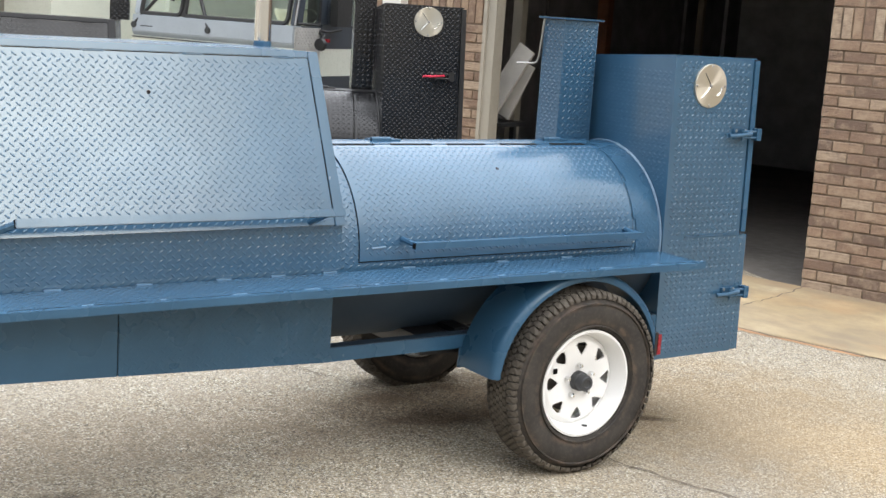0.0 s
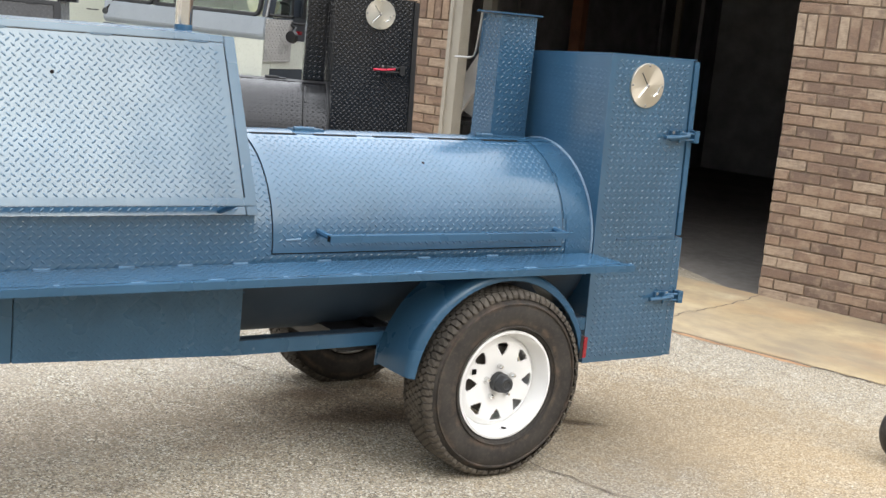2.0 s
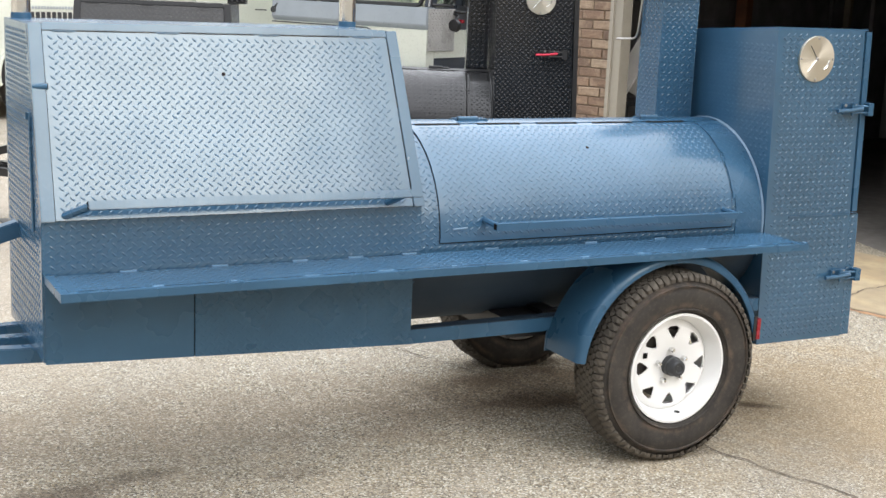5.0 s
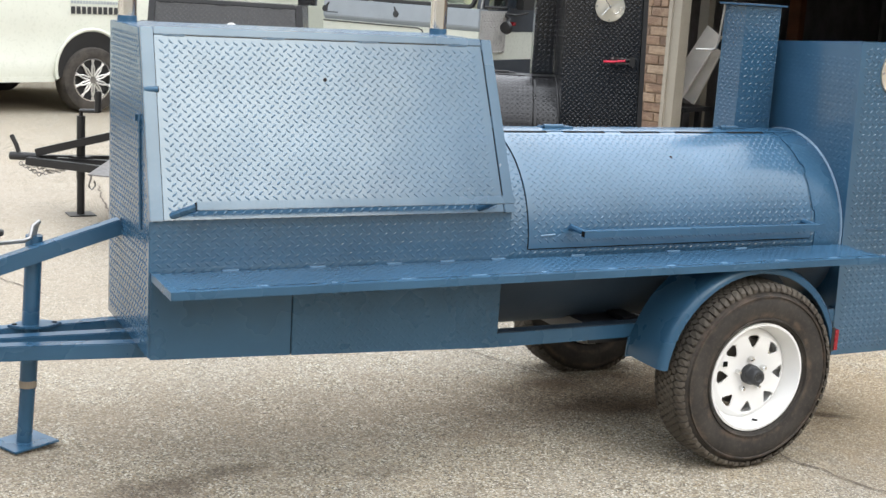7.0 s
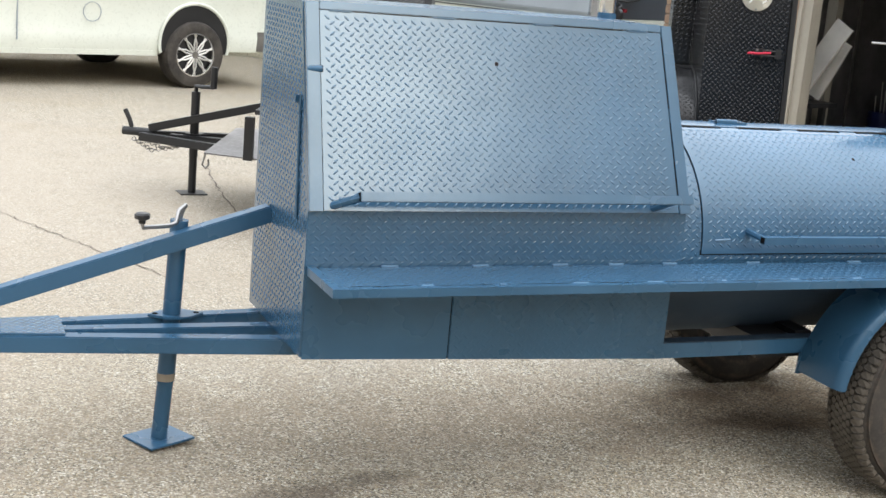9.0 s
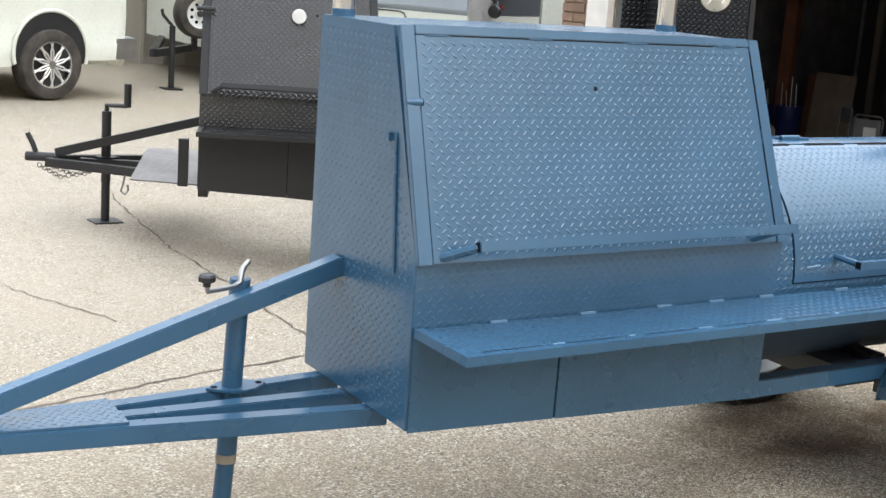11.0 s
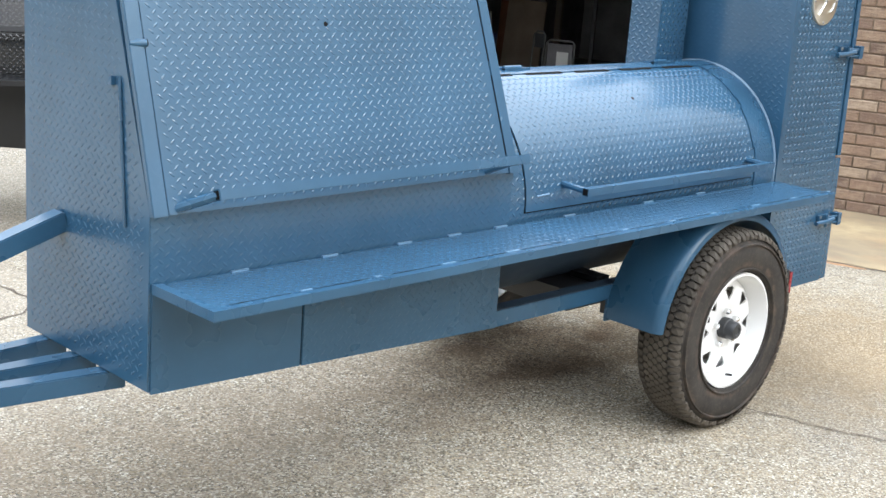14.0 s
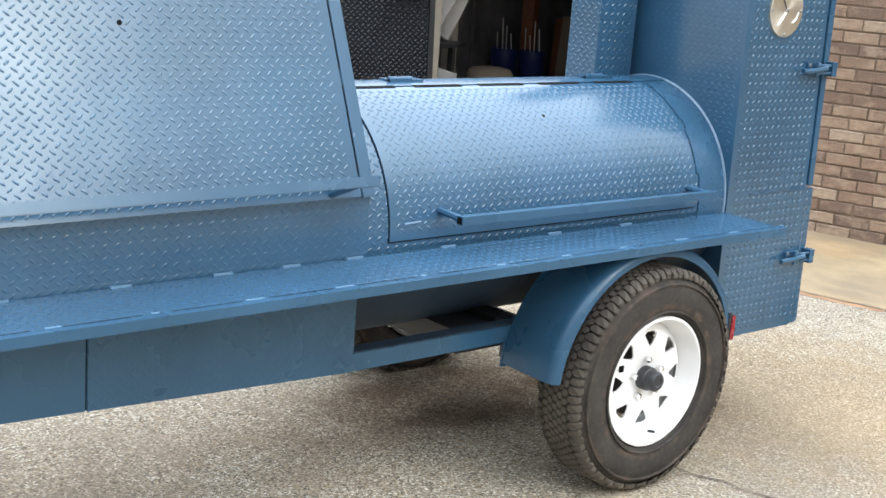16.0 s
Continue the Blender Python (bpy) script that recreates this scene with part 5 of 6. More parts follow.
    # sign-writing, as plain shapes and bars
    def on_side(z):
        for (ya, za), (yb, zb) in zip(sec, sec[1:]):
            if za <= z <= zb:
                return ya + (yb - ya) * (z - za) / (zb - za)
        return 0.0

    def decal(name, x0, x1, z0, z1, mat, label="", off=0.006):
        bm = bmesh.new()
        vs = [bm.verts.new((x, on_side(z) - off - d, z)) for d in (0, 0.002) for z in (z0, z1) for x in (x0, x1)]
        for q in ((0, 2, 3, 1), (4, 5, 7, 6), (0, 1, 5, 4), (2, 6, 7, 3), (0, 4, 6, 2), (1, 3, 7, 5)):
            bm.faces.new([vs[i] for i in q])
        bmesh.ops.recalc_face_normals(bm, faces=bm.faces)
        return part(name, bm, mat, body, label)

    cx, cz2 = 0.11, 1.345
    for rx, rz, mat, off in ((0.29, 0.165, M_RED, 0.006), (0.268, 0.150, M_BLACK_PLASTIC, 0.009), (0.252, 0.138, M_VAN, 0.012)):
        bm = bmesh.new()
        ring = [(cx + rx * math.cos(2 * math.pi * k / 40), cz2 + rz * math.sin(2 * math.pi * k / 40)) for k in range(40)]
        lo = [bm.verts.new((x, on_side(z) - off, z)) for x, z in ring]
        hi = [bm.verts.new((x, on_side(z) - off - 0.002, z)) for x, z in ring]
        bm.faces.new(lo)
        bm.faces.new(hi[::-1])
        for i in range(40):
            j = (i + 1) % 40
            bm.faces.new((lo[j], lo[i], hi[i], hi[j]))
        bmesh.ops.recalc_face_normals(bm, faces=bm.faces)
        part("emblem_oval", bm, mat, body)
    for i in range(3):
        decal("emblem_bar", cx - 0.195 + i * 0.135, cx - 0.075 + i * 0.135, cz2 - 0.06, cz2 + 0.055, M_DARKGREY, off=0.015)
    for i in range(11):
        decal("name_bar", -0.18 + i * 0.053, -0.142 + i * 0.053, 1.105, 1.15, M_SILVER)
    for i in range(20):
        decal("address_bar", -0.205 + i * 0.030, -0.184 + i * 0.030, 0.985, 1.010, M_SILVER)
    for i in range(11):
        decal("number_bar", -0.205 + i * 0.054, -0.166 + i * 0.054, 0.895, 0.96, M_DARKGREY)
    return t


van()


# ---- step van ----
def step_van():
    """A silver walk-in step van with a two-pane windscreen, seen from its front corner."""
    m = pose(4.361, 10.283, 0.146, 0, 0, -62)
    t = thing("step_van", "silver and cream walk-in step van with a split windscreen", "van", m)
    W, H, D = 2.15, 2.9, 5.5
    # front is y = 0, its right-hand side x = W, body runs back along +y
    part("floor_pan", slab(0.05, W - 0.05, 0.25, D, 0.62, 0.70), M_DARKGREY, t)
    part("front_lower", slab(0.0, W, -0.02, 0.12, 0.55, 1.005), M_VAN, t, "cream lower front", bevel=0.03)
    hood = part("hood_panel", slab(0.02, 1.44, -0.032, -0.021, 0.60, 0.99), M_VAN, t, bevel=0.01)
    part("hood_seal", tube([(0.02, -0.034, 0.992), (1.36, -0.034, 0.992), (1.42, -0.034, 0.975), (1.442, -0.034, 0.93), (1.442, -0.034, 0.62)], 0.008, 6), M_BLACK_PLASTIC, hood)
    part("cowl", prism([(0.0, 1.006), (-0.03, 1.05), (-0.02, 1.235), (0.16, 1.235), (0.16, 1.006)], "x", 0.0, W), M_SILVER, t, "silver cowl below the windscreen", bevel=0.008)
    part("bumper", slab(-0.03, W + 0.03, -0.16, -0.035, 0.42, 0.62), M_DARKGREY, t, bevel=0.02)
    part("front_header", slab(0.0, W, 0.225, 0.40, 2.35, H), M_SILVER, t, bevel=0.03)

    def glazed(z):
        return 0.0 + (z - 1.238) * 0.20

    for x0, x1, mat in ((0.0, 0.10, M_SILVER), (W - 0.07, W, M_SLATE)):
        part("pillar", prism([(0.0, 1.238), (0.222, 2.348), (0.35, 2.348), (0.14, 1.238)], "x", x0, x1), mat, t, bevel=0.012)
    part("pillar_trim", tube([(W + 0.004, -0.004, 1.24), (W + 0.004, 0.217, 2.345)], 0.012, 8), M_CHROME, t, "bright pillar trim")
    part("divider", prism([(glazed(1.24), 1.24), (glazed(2.345), 2.345), (glazed(2.345) + 0.04, 2.345), (glazed(1.24) + 0.04, 1.24)], "x", 0.66, 0.70), M_BLACK_PLASTIC, t)
    for x0, x1 in ((0.105, 0.655), (0.705, W - 0.105)):
        g = part("windscreen", prism([(0.025, 1.24), (0.246, 2.345), (0.252, 2.345), (0.031, 1.24)], "x", x0, x1), M_GLASS, t, "greenish windscreen pane")
        g.visible_shadow = False
        edge = [(x0, 1.25), (x0, 2.33), (x1, 2.33), (x1, 1.31), (x1 - 0.02, 1.268), (x1 - 0.06, 1.25), (x0, 1.25)]
        part("windscreen_seal", tube([(x, glazed(z) + 0.010, z) for x, z in edge], 0.028, 6), M_BLACK_PLASTIC, g)
    for x, tip, low, high in ((0.03, 0.56, 1.40, 1.96), (1.05, 0.70, 1.38, 1.98)):
        w = part("wiper", tube([(x, -0.02, 1.13), (x + (tip - x) * 0.5, 0.06, 1.44), (tip, glazed(1.76) - 0.05, 1.76)], 0.020, 8), M_BLACK_PLASTIC, t, "black wiper arm")
        part("wiper_blade", tube([(tip - 0.03, glazed(low) - 0.02, low), (tip + 0.03, glazed(1.7) - 0.035, 1.7), (tip + 0.07, glazed(high) - 0.02, high)], 0.022, 6), M_BLACK_PLASTIC, w)
        part("wiper_pivot", lathe([(0.0, -0.03), (0.035, -0.03), (0.04, 0.03), (0.0, 0.03)], steps=14, centre=(x, -0.01, 1.12)), M_DARKGREY, w)
    # right-hand side: quarter window, sliding door, cargo box
    part("side_stripe", slab(W - 0.06, W, 0.13, 1.55, 0.715, 1.005), M_VAN, t, "cream side stripe", bevel=0.004)
    part("side_skirt", slab(W - 0.06, W, 0.13, 1.55, 0.47, 0.711), M_SLATE, t, "slate grey skirt", bevel=0.006)
    part("side_band", slab(W - 0.055, W + 0.002, 0.50, 1.55, 1.009, 1.26), M_SLATE, t, bevel=0.004)
    part("quarter_sill", slab(W - 0.055, W, 0.13, 0.495, 1.009, 1.24), M_SLATE, t)
    part("vent_panel", slab(W + 0.003, W + 0.014, -0.01, 0.46, 0.79, 1.225), M_CHEQUER, t, "pale tread plate corner panel")
    part("quarter_seal", tube([(W - 0.01, 0.13, 2.1), (W - 0.01, 0.03, 1.35), (W - 0.01, 0.05, 1.265), (W - 0.01, 0.44, 1.255), (W - 0.01, 0.47, 1.28), (W - 0.01, 0.47, 2.1)], 0.018, 6), M_BLACK_PLASTIC, t)
    part("side_post", slab(W - 0.06, W, 0.485, 0.60, 1.265, H - 0.005), M_SLATE, t)
    part("door_post", slab(W - 0.055, W + 0.01, 0.605, 0.64, 1.265, 2.05), M_SLATE, t)
    part("side_post", slab(W - 0.06, W, 1.45, 1.60, 1.265, H - 0.005), M_SLATE, t)
    part("side_header", slab(W - 0.06, W - 0.002, 0.605, 1.449, 2.06, H - 0.005), M_SLATE, t)
    part("window_bar", slab(W - 0.045, W - 0.032, 0.97, 1.00, 1.27, 2.05), M_SLATE, t)
    part("window_bar", slab(W - 0.046, W - 0.033, 1.003, 1.445, 1.80, 1.83), M_BLACK_PLASTIC, t)
    for y0, y1, top in ((0.15, 0.48, 2.255), (0.644, 1.446, 2.055)):
        g = part("side_window", slab(W - 0.03, W - 0.024, y0, y1, 1.265, top), M_GLASS, t)
        g.visible_shadow = False
    part("cargo_side", slab(W - 0.06, W, 1.61, D, 0.6, H - 0.005), M_VAN, t, bevel=0.01)
    part("cargo_side", slab(0.0, 0.06, 0.53, D, 0.6, H - 0.005), M_VAN, t, bevel=0.01)
    part("roof", slab(0.0, W, 0.40, D, H + 0.003, H + 0.02), M_FIBRE, t, "translucent fibreglass roof", bevel=0.004)
    part("bulkhead", slab(0.07, 1.05, 2.2, 2.25, 0.72, H - 0.01), M_VAN, t, "pale bulkhead behind the cab")
    part("shelf_rack", slab(1.06, W - 0.08, 2.4, 2.45, 0.72, 2.3), M_SILVER, t)
    part("dashboard", slab(0.11, W - 0.11, 0.17, 0.52, 0.98, 1.27), M_CREAM, t, bevel=0.03)
    part("instrument_hood", lathe([(0.0, -0.10), (0.13, -0.08), (0.17, 0.0), (0.17, 0.05), (0.0, 0.05)], axis="z", steps=24, centre=(1.80, 0.42, 1.35)), M_CREAM, t, smooth=True)
    seat = part("driver_seat", slab(1.45, 1.95, 0.95, 1.40, 0.72, 1.12), M_BLACK_PLASTIC, t, "dark driver's seat", bevel=0.05)
    part("seat_back", slab(1.47, 1.93, 1.22, 1.42, 1.125, 1.66), M_BLACK_PLASTIC, seat, bevel=0.07)
    part("head_rest", slab(1.58, 1.82, 1.24, 1.38, 1.668, 1.84), M_PALE, seat, "pale head rest", bevel=0.06)
    st = lathe([(0.19, -0.016), (0.206, -0.016), (0.206, 0.016), (0.19, 0.016)], axis="z", steps=32, closed=True)
    bmesh.ops.rotate(st, verts=st.verts, matrix=Matrix.Rotation(radians(35), 3, "X"))
    bmesh.ops.translate(st, verts=st.verts, vec=(1.70, 0.76, 1.28))
    part("steering_wheel", st, M_BLACK_PLASTIC, t, smooth=True)
    mir = part("mirror", slab(W + 0.08, W + 0.16, 0.55, 0.83, 1.25, 1.55), M_BLACK_PLASTIC, t, "black door mirror", bevel=0.03)
    part("mirror_arm", tube([(W, 0.44, 1.20), (W + 0.10, 0.50, 1.19), (W + 0.16, 0.64, 1.22)], 0.014, 8), M_BLACK_PLASTIC, mir)
    sp = part("spot_mirror", lathe([(0.0, -0.03), (0.06, -0.02), (0.07, 0.02), (0.0, 0.03)], steps=20, centre=(W + 0.12, 0.30, 1.06)), M_BLACK_PLASTIC, t, smooth=True)
    part("mirror_stem", tube([(W + 0.12, 0.30, 1.08), (W + 0.10, 0.40, 1.15), (W, 0.45, 1.18)], 0.016, 8), M_BLACK_PLASTIC, sp)
    part("mirror_light", slab(W + 0.12, W + 0.16, 0.38, 0.43, 1.085, 1.12), M_RED, sp, bevel=0.008)
    part("step_plate", slab(W - 0.02, W + 0.06, 0.62, 1.40, 0.50, 0.545), M_DARKGREY, t, bevel=0.004)
    for x0, y in ((0.06, 1.0), (W - 0.28, 1.0), (0.06, 4.4), (W - 0.28, 4.4)):
        part("wheel", lathe([(0.0, 0.02), (0.20, 0.02), (0.22, 0.0), (0.36, 0.0), (0.39, 0.03), (0.39, 0.19), (0.36, 0.22), (0.0, 0.22)], axis="x", steps=36, centre=(x0, y, 0.39)), M_RUBBER, t, smooth=True)
    return t


fibre = Nodes("fibreglass_sheet", 0.6)
fibre.p.inputs["Transmission Weight"].default_value = 0.7
M_FIBRE = fibre.done((0.86, 0.92, 0.84))
M_SLATE = plain("slate_van_paint", (0.035, 0.045, 0.060), 0.35, vary=0.15)
M_CHEQUER = paint("bare_tread_plate", (0.46, 0.45, 0.43), 0.30, deep=0.012, along=0.060, row=0.030, ridge=True)
step_van()


# ---- far end of the yard ----
def far_building():
    b = thing("metal_building", "beige ribbed metal building across the yard", "building", Matrix.Translation((0, 14.3, 0.1)))
    wall = part("wall", slab(-14, 16, 0.0, 0.2, -0.2, 5.2), M_SIDING, b)
    for k in range(100):
        part("rib", slab(-14 + k * 0.3, -14 + k * 0.3 + 0.045, -0.03, -0.001, -0.1, 5.2), M_SIDING, wall)
    part("roof", slab(-14.2, 16.2, -0.3, 9, 5.21, 5.4), M_SIDING, b)
    part("gutter", slab(-14, 16, -0.12, -0.032, 5.0, 5.18), M_SIDING, wall)
    part("base_weeds", slab(-14, 16, -0.028, -0.002, -0.15, -0.05), M_MORTAR, wall)


far_building()


def white_trailer():
    """A white enclosed trailer with its tongue, jack and spare wheel."""
    t = thing("enclosed_trailer", "white enclosed trailer with a spare wheel on its front", "trailer", Matrix.Translation((4.0, 12.06, ground_z(3.4, 11.3))))
    part("body", slab(0.0, 3.2, 0.0, 2.0, 0.42, 2.6), M_VAN, t, bevel=0.03)
    part("skirt", slab(0.0, 3.2, -0.01, -0.002, 0.42, 0.50), M_DARKGREY, t)
    for y in (0.35, 1.65):
        part("tongue_bar", tube([(0.1, y, 0.40), (-0.85, -0.80, 0.40)], 0.04, square=True), M_BLACK, t)
    jack = part("jack", tube([(-0.62, -0.75, 0.02), (-0.62, -0.75, 0.70)], 0.034, 12), M_BLACK, t)
    part("jack_foot", slab(-0.72, -0.52, -0.85, -0.65, 0.0, 0.02), M_BLACK, jack)
    part("jack_crank", tube([(-0.62, -0.75, 0.70), (-0.66, -0.75, 0.74), (-0.74, -0.77, 0.82), (-0.75, -0.77, 0.88)], 0.018, 8), M_BLACK, jack)
    part("tyre", lathe([(0.17, 0.0), (0.19, -0.02), (0.26, -0.02), (0.285, 0.02), (0.285, 0.16), (0.26, 0.2), (0.17, 0.2)], steps=36, centre=(-0.12, -0.30, 0.82), closed=True), M_RUBBER, t, smooth=True)
    part("spare_rim", lathe([(0.0, 0.04), (0.05, 0.04), (0.06, 0.06), (0.15, 0.05), (0.16, 0.0), (0.18, 0.0), (0.18, 0.1), (0.0, 0.12)], steps=36, centre=(-0.12, -0.30, 0.82)), M_WHITE_RIM, t, "white spare rim", smooth=True)
    for i in range(8):
        a = 2 * math.pi * (i + 0.5) / 8
        part("rim_opening", lathe([(0.0, 0.0), (0.020, 0.0), (0.020, 0.002), (0.0, 0.002)], steps=12, centre=(-0.12 + 0.105 * math.cos(a), -0.30 + 0.046, 0.82 + 0.105 * math.sin(a))), M_HOLE, t)
    part("spare_hub", lathe([(0.0, 0.0), (0.035, 0.005), (0.04, 0.045), (0.0, 0.045)], steps=16, centre=(-0.12, -0.30, 0.82)), M_GREASE, t)
    part("spare_post", tube([(-0.12, -0.09, 0.38), (-0.12, -0.09, 0.9)], 0.03, square=True), M_BLACK, t)
    for x in (1.4, 2.2):
        part("wheel", lathe([(0.0, 0.0), (0.3, 0.0), (0.33, 0.03), (0.33, 0.2), (0.0, 0.2)], steps=32, centre=(x, 0.02, 0.33)), M_RUBBER, t)
    return t


white_trailer()


# ---- small things ----
def sign():
    s = thing("property_sign", "black and white private property sign on the brick wall", "sign", facade_pose(0.755, 0.0, 1.438))
    part("plate", slab(-0.002, 0.30, -0.006, -0.001, 0.0, 0.205), M_PALE, s, bevel=0.001)
    part("face", slab(0.006, 0.292, -0.010, -0.0062, 0.008, 0.197), M_BLACK_PLASTIC, s)
    for text, size, z in (("PRIVATE", 0.062, 0.135), ("PROPERTY", 0.056, 0.072), ("NO TRESPASSING", 0.028, 0.030)):
        cu = bpy.data.curves.new("lettering", "FONT")
        cu.body, cu.size, cu.align_x, cu.extrude = text, size, "CENTER", 0.0006
        tmp = bpy.data.objects.new("tmp", cu)
        me = bpy.data.meshes.new_from_object(tmp)
        bpy.data.objects.remove(tmp)
        me.materials.append(M_PALE)
        ob = new("lettering", me)
        ob.parent = s
        ob.matrix_basis = pose(0.149, -0.0112, z, 90, 0, 0)
    return s


sign()


def dolly():
    """A hand-cart wheel standing at the edge of the apron."""
    p = Vector((4.03, -0.62))
    t = thing("cart_wheel", "small black cart tyre on a bright steel rim", "wheel", Matrix.Translation((p.x, p.y, ground_z(*p))) @ pose(0, 0, 0, 0, 0, -17))
    R = 0.133
    part("tyre", lathe([(0.062, 0.0), (0.072, -0.014), (0.10, -0.018), (0.122, -0.006), (R, 0.02), (R, 0.065), (0.12, 0.09), (0.10, 0.10), (0.062, 0.085)], steps=40, centre=(0, 0, R), closed=True), M_RUBBER, t, smooth=True)
    rim = part("rim", lathe([(0.0, 0.03), (0.028, 0.03), (0.034, 0.022), (0.05, 0.03), (0.056, 0.0), (0.066, -0.012), (0.066, 0.04), (0.0, 0.05)], steps=36, centre=(0, 0, R)), M_CHROME, t, "bright steel rim", smooth=True)
    part("axle_nut", lathe([(0.0, 0.0), (0.012, 0.0), (0.016, 0.008), (0.016, 0.03), (0.0, 0.03)], steps=8, centre=(0, 0, R)), M_GREASE, rim)
    part("axle", tube([(0, 0.05, R), (0, 0.16, R)], 0.012, 10), M_GREASE, t)
    return t


dolly()


def garage_goods():
    def at(s, d, z=0.004):
        return facade_pose(s, d) @ Matrix.Translation((0, 0, z))

    b = part("board", slab(0.0, 0.43, 0.0, 0.02, 0.0, 0.96), M_SEAT, bevel=0.002)
    b.matrix_world = at(-3.64, 4.10) @ pose(0, 0, 0, -6, 1, 0)
    tagged(b, "dusty board leaning in the garage", "board")
    b = part("plank", slab(-0.10, 0.0, 0.0, 0.03, 0.0, 0.93), M_WOOD, bevel=0.003)
    b.matrix_world = at(-3.625, 4.16) @ pose(0, 0, 0, -5, 0, 0)
    tagged(b, "brown plank leaning beside the board", "plank")
    for name, d, low, width, length, lean, mat, label in (("foam_board", 0.50, (-3.145, 0.835), 0.165, 0.70, 30, M_PALE, "pale panel leaning by the door jamb"),
                                                         ("foam_board", 0.66, (-3.095, 0.865), 0.20, 0.50, 24, M_PALE, "second pale panel behind the first")):
        b = part(name, slab(-width / 2, width / 2, 0.0, 0.025, 0.0, length), mat, bevel=0.003)
        b.matrix_world = at(low[0], d, low[1]) @ pose(0, 0, 0, -3, lean, 0)
        tagged(b, label, "board")
    b = part("offcut", slab(-0.09, 0.09, 0.0, 0.03, 0.0, 0.60), M_PALE, bevel=0.004)
    b.matrix_world = at(-3.05, 0.56) @ pose(0, 0, 0, 0, 10, 0)
    tagged(b, "pale offcut standing below the bench top", "board")
    bench = thing("work_bench", "dark work bench just inside the opening", "bench", at(-3.22, 0.70))
    part("bench_top", slab(-0.30, 0.28, -0.25, 0.16, 0.765, 0.80), M_DARKGREY, bench, bevel=0.004)
    for x in (-0.29, 0.15):
        for y in (-0.20, 0.10):
            part("leg", slab(x, x + 0.045, y, y + 0.045, 0.0, 0.764), M_DARKGREY, bench)
    for x, d, w, mat, name, label in ((-3.17, 1.0, 0.045, M_BEIGE, "post", "pale painted post behind the door jamb"), (-3.62, 3.4, 0.06, M_WOOD, "timber_post", "reddish timber post in the garage"),
                                      (-3.73, 5.6, 0.020, M_SHADE_WALL, "pipe", "thin grey upright pipe deep in the garage"), (-3.53, 5.6, 0.035, M_BOARD, "post", "dusty upright post deep in the garage"),
                                      (-3.50, 2.0, 0.010, M_STEEL, "steel_upright", "thin pale steel upright in the garage"), (-2.75, 4.5, 0.020, M_SHADE_WALL, "pipe", "grey pipe deep in the garage")):
        post = part(name, slab(-w, w, -w, w, 0.0, 2.86), mat, bevel=0.003)
        post.matrix_world = at(x, d)
        tagged(post, label, "post")
    for x, d, count in ((-3.67, 3.00, 4), (-3.45, 3.16, 4)):
        drum = thing("drum", "dark blue plastic drum holding thin pale rods", "drum", at(x, d), group="blue drums")
        part("drum_body", lathe([(0.0, 0.0), (0.11, 0.0), (0.115, 0.015), (0.124, 0.52), (0.130, 0.54), (0.130, 0.62), (0.124, 0.64), (0.116, 0.635), (0.0, 0.60)], axis="z", steps=32), M_BLUE_PLASTIC, drum, smooth=True)
        for k in range(count):
            rx = -0.08 + k * 0.048
            part("rod", tube([(rx, 0.02 * (k % 2), 0.612), (rx - 0.02, 0.02, 0.78 + 0.07 * ((k * 2 + count + int(x * 7)) % 3))], 0.0055, 8), M_PALE, drum)
    c = thing("stool", "tan padded seat in front of the drums", "chair", at(-3.20, 1.82))
    part("seat_pad", lathe([(0.0, 0.40), (0.15, 0.40), (0.19, 0.42), (0.205, 0.46), (0.20, 0.505), (0.17, 0.54), (0.10, 0.555), (0.0, 0.558)], axis="z", steps=32), M_SEAT, c, smooth=True)
    for x in (-0.12, 0.09):
        for y in (-0.11, 0.08):
            part("leg", slab(x, x + 0.03, y, y + 0.03, 0.0, 0.41), M_STEEL, c)
    f = thing("folding_chair", "folded grey metal chair leaning in the garage", "chair", at(-2.38, 2.4))
    for x, y, top, name in ((-0.28, 0.05, 0.77, "back_frame"), (-0.13, 0.0, 0.71, "seat_frame")):
        w = 0.11 if name == "back_frame" else 0.27
        part(name, tube([(x, y - 0.10, 0.0), (x, y, top - 0.03), (x + 0.03, y + 0.003, top), (x + w - 0.03, y + 0.003, top), (x + w, y, top - 0.03), (x + w, y - 0.10, 0.0)], 0.009, 8), M_CHAIR, f, smooth=True)
    part("backrest", slab(-0.27, -0.18, 0.045, 0.055, 0.62, 0.75), M_DARKGREY, f, bevel=0.003)
    part("seat", slab(-0.115, 0.125, -0.02, 0.0, 0.40, 0.68), M_SHADE_WALL, f, bevel=0.006)
    part("panel", slab(-0.02, 0.09, -0.034, -0.021, 0.42, 0.61), M_PALE, f, "pale panel on the seat", bevel=0.003)


garage_goods()

# disc on the black lid and a stepped platform on its tongue
part("vent_disc", lathe([(0.0, 0.0), (0.033, 0.0), (0.036, 0.004), (0.036, 0.012), (0.0, 0.012)], steps=32, centre=(0.47, 0.06, 1.33)), M_PALE, black, "round pale disc on the lid", smooth=True)
part("tongue_platform", prism([(-0.01, 0.14), (-0.01, 1.30), (-0.39, 1.30), (-0.355, 0.20)], "z", 0.437, 0.445), M_BARE, black, "bare steel tongue platform")
part("corner_post", slab(-0.10, -0.05, 0.03, 0.07, 0.45, 0.69), M_BLACK, black)
for x in (0.06, 0.80):
    part("square_chimney", slab(x, x + 0.105, 0.44, 0.54, 1.476, 1.665), M_BLACK_TREAD, black, "short square tread plate stack", bevel=0.002)
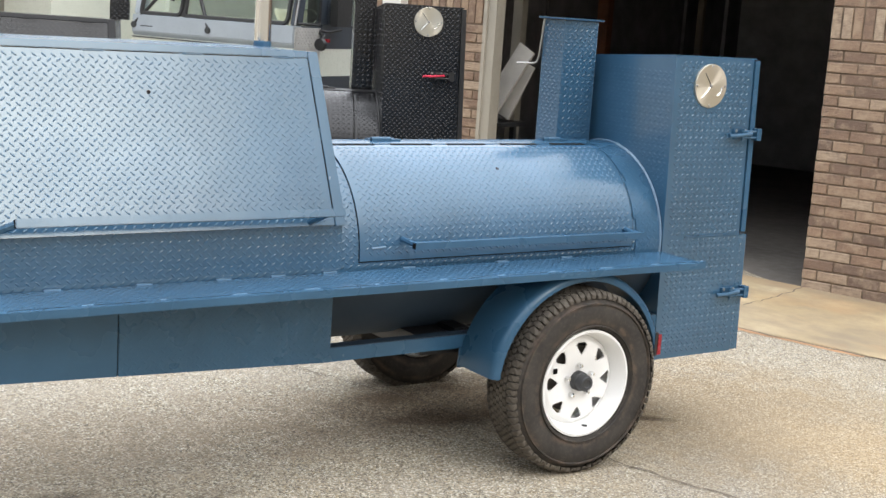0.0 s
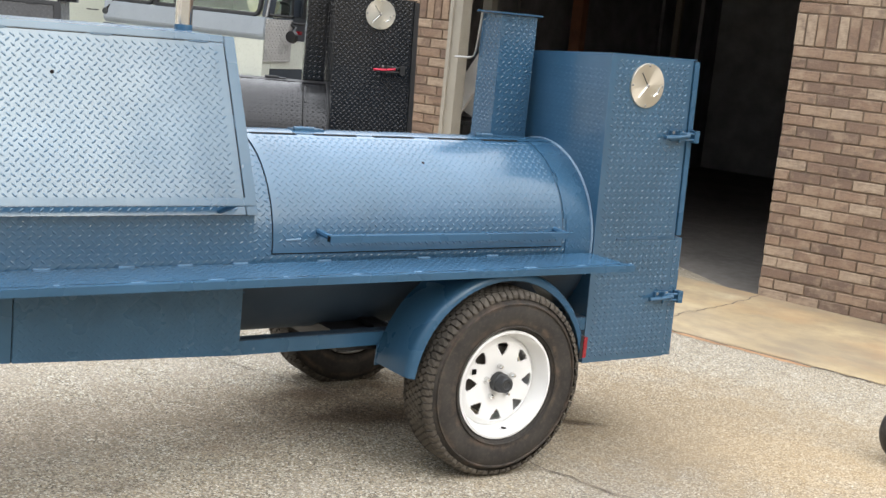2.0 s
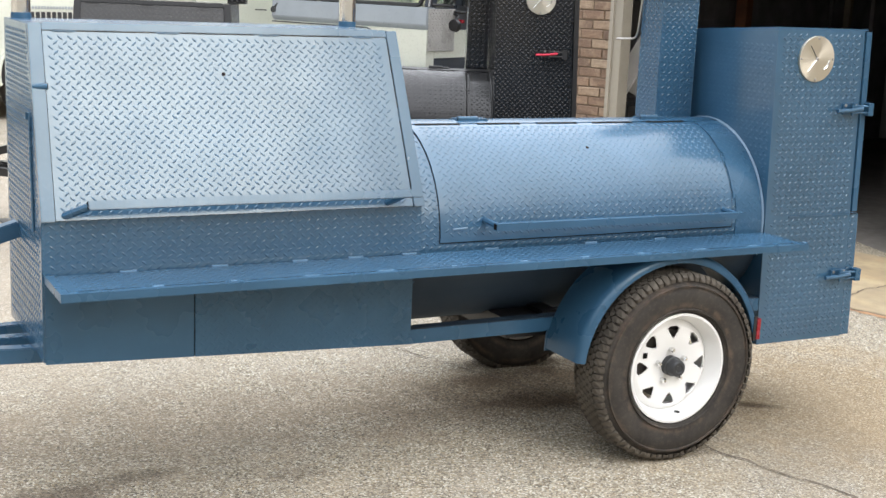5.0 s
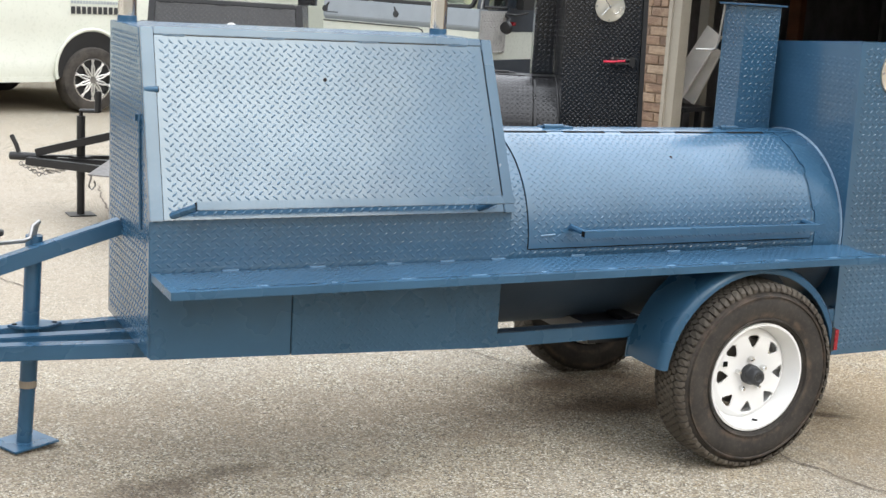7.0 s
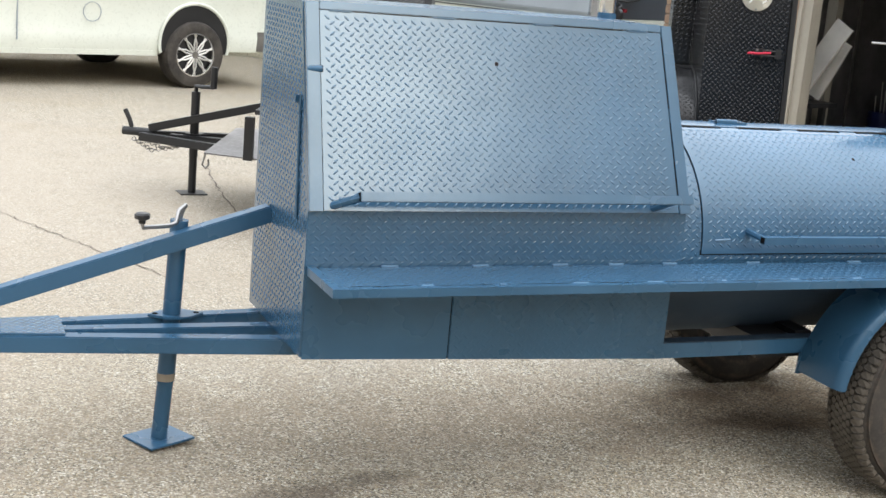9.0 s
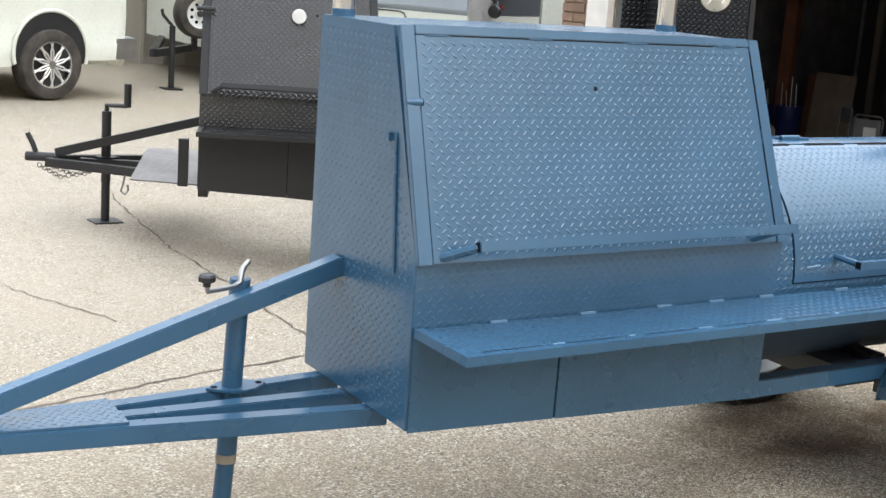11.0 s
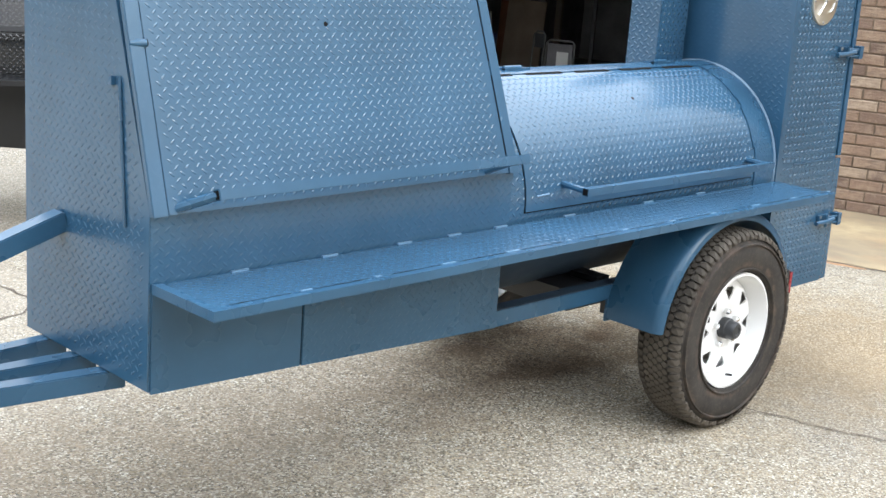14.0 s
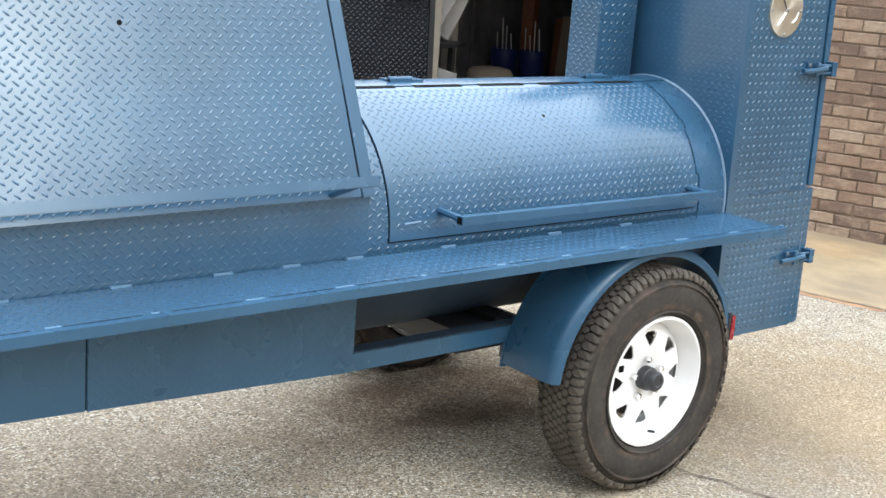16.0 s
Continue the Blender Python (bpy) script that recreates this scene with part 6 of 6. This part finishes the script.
part("lid_latch", tube([(-0.03, 0.06, 1.34), (0.06, 0.05, 1.34)], 0.012, 8), M_BLACK, black)

# added out of view: cuts the low sky behind the camera
ob = part("wall_sky_block", slab(-40, 40, -20.3, -20, -0.3, 4.5), M_SIDING)
tagged(ob, "unseen plain wall added behind the camera to block low sky", "wall", kind="structure")
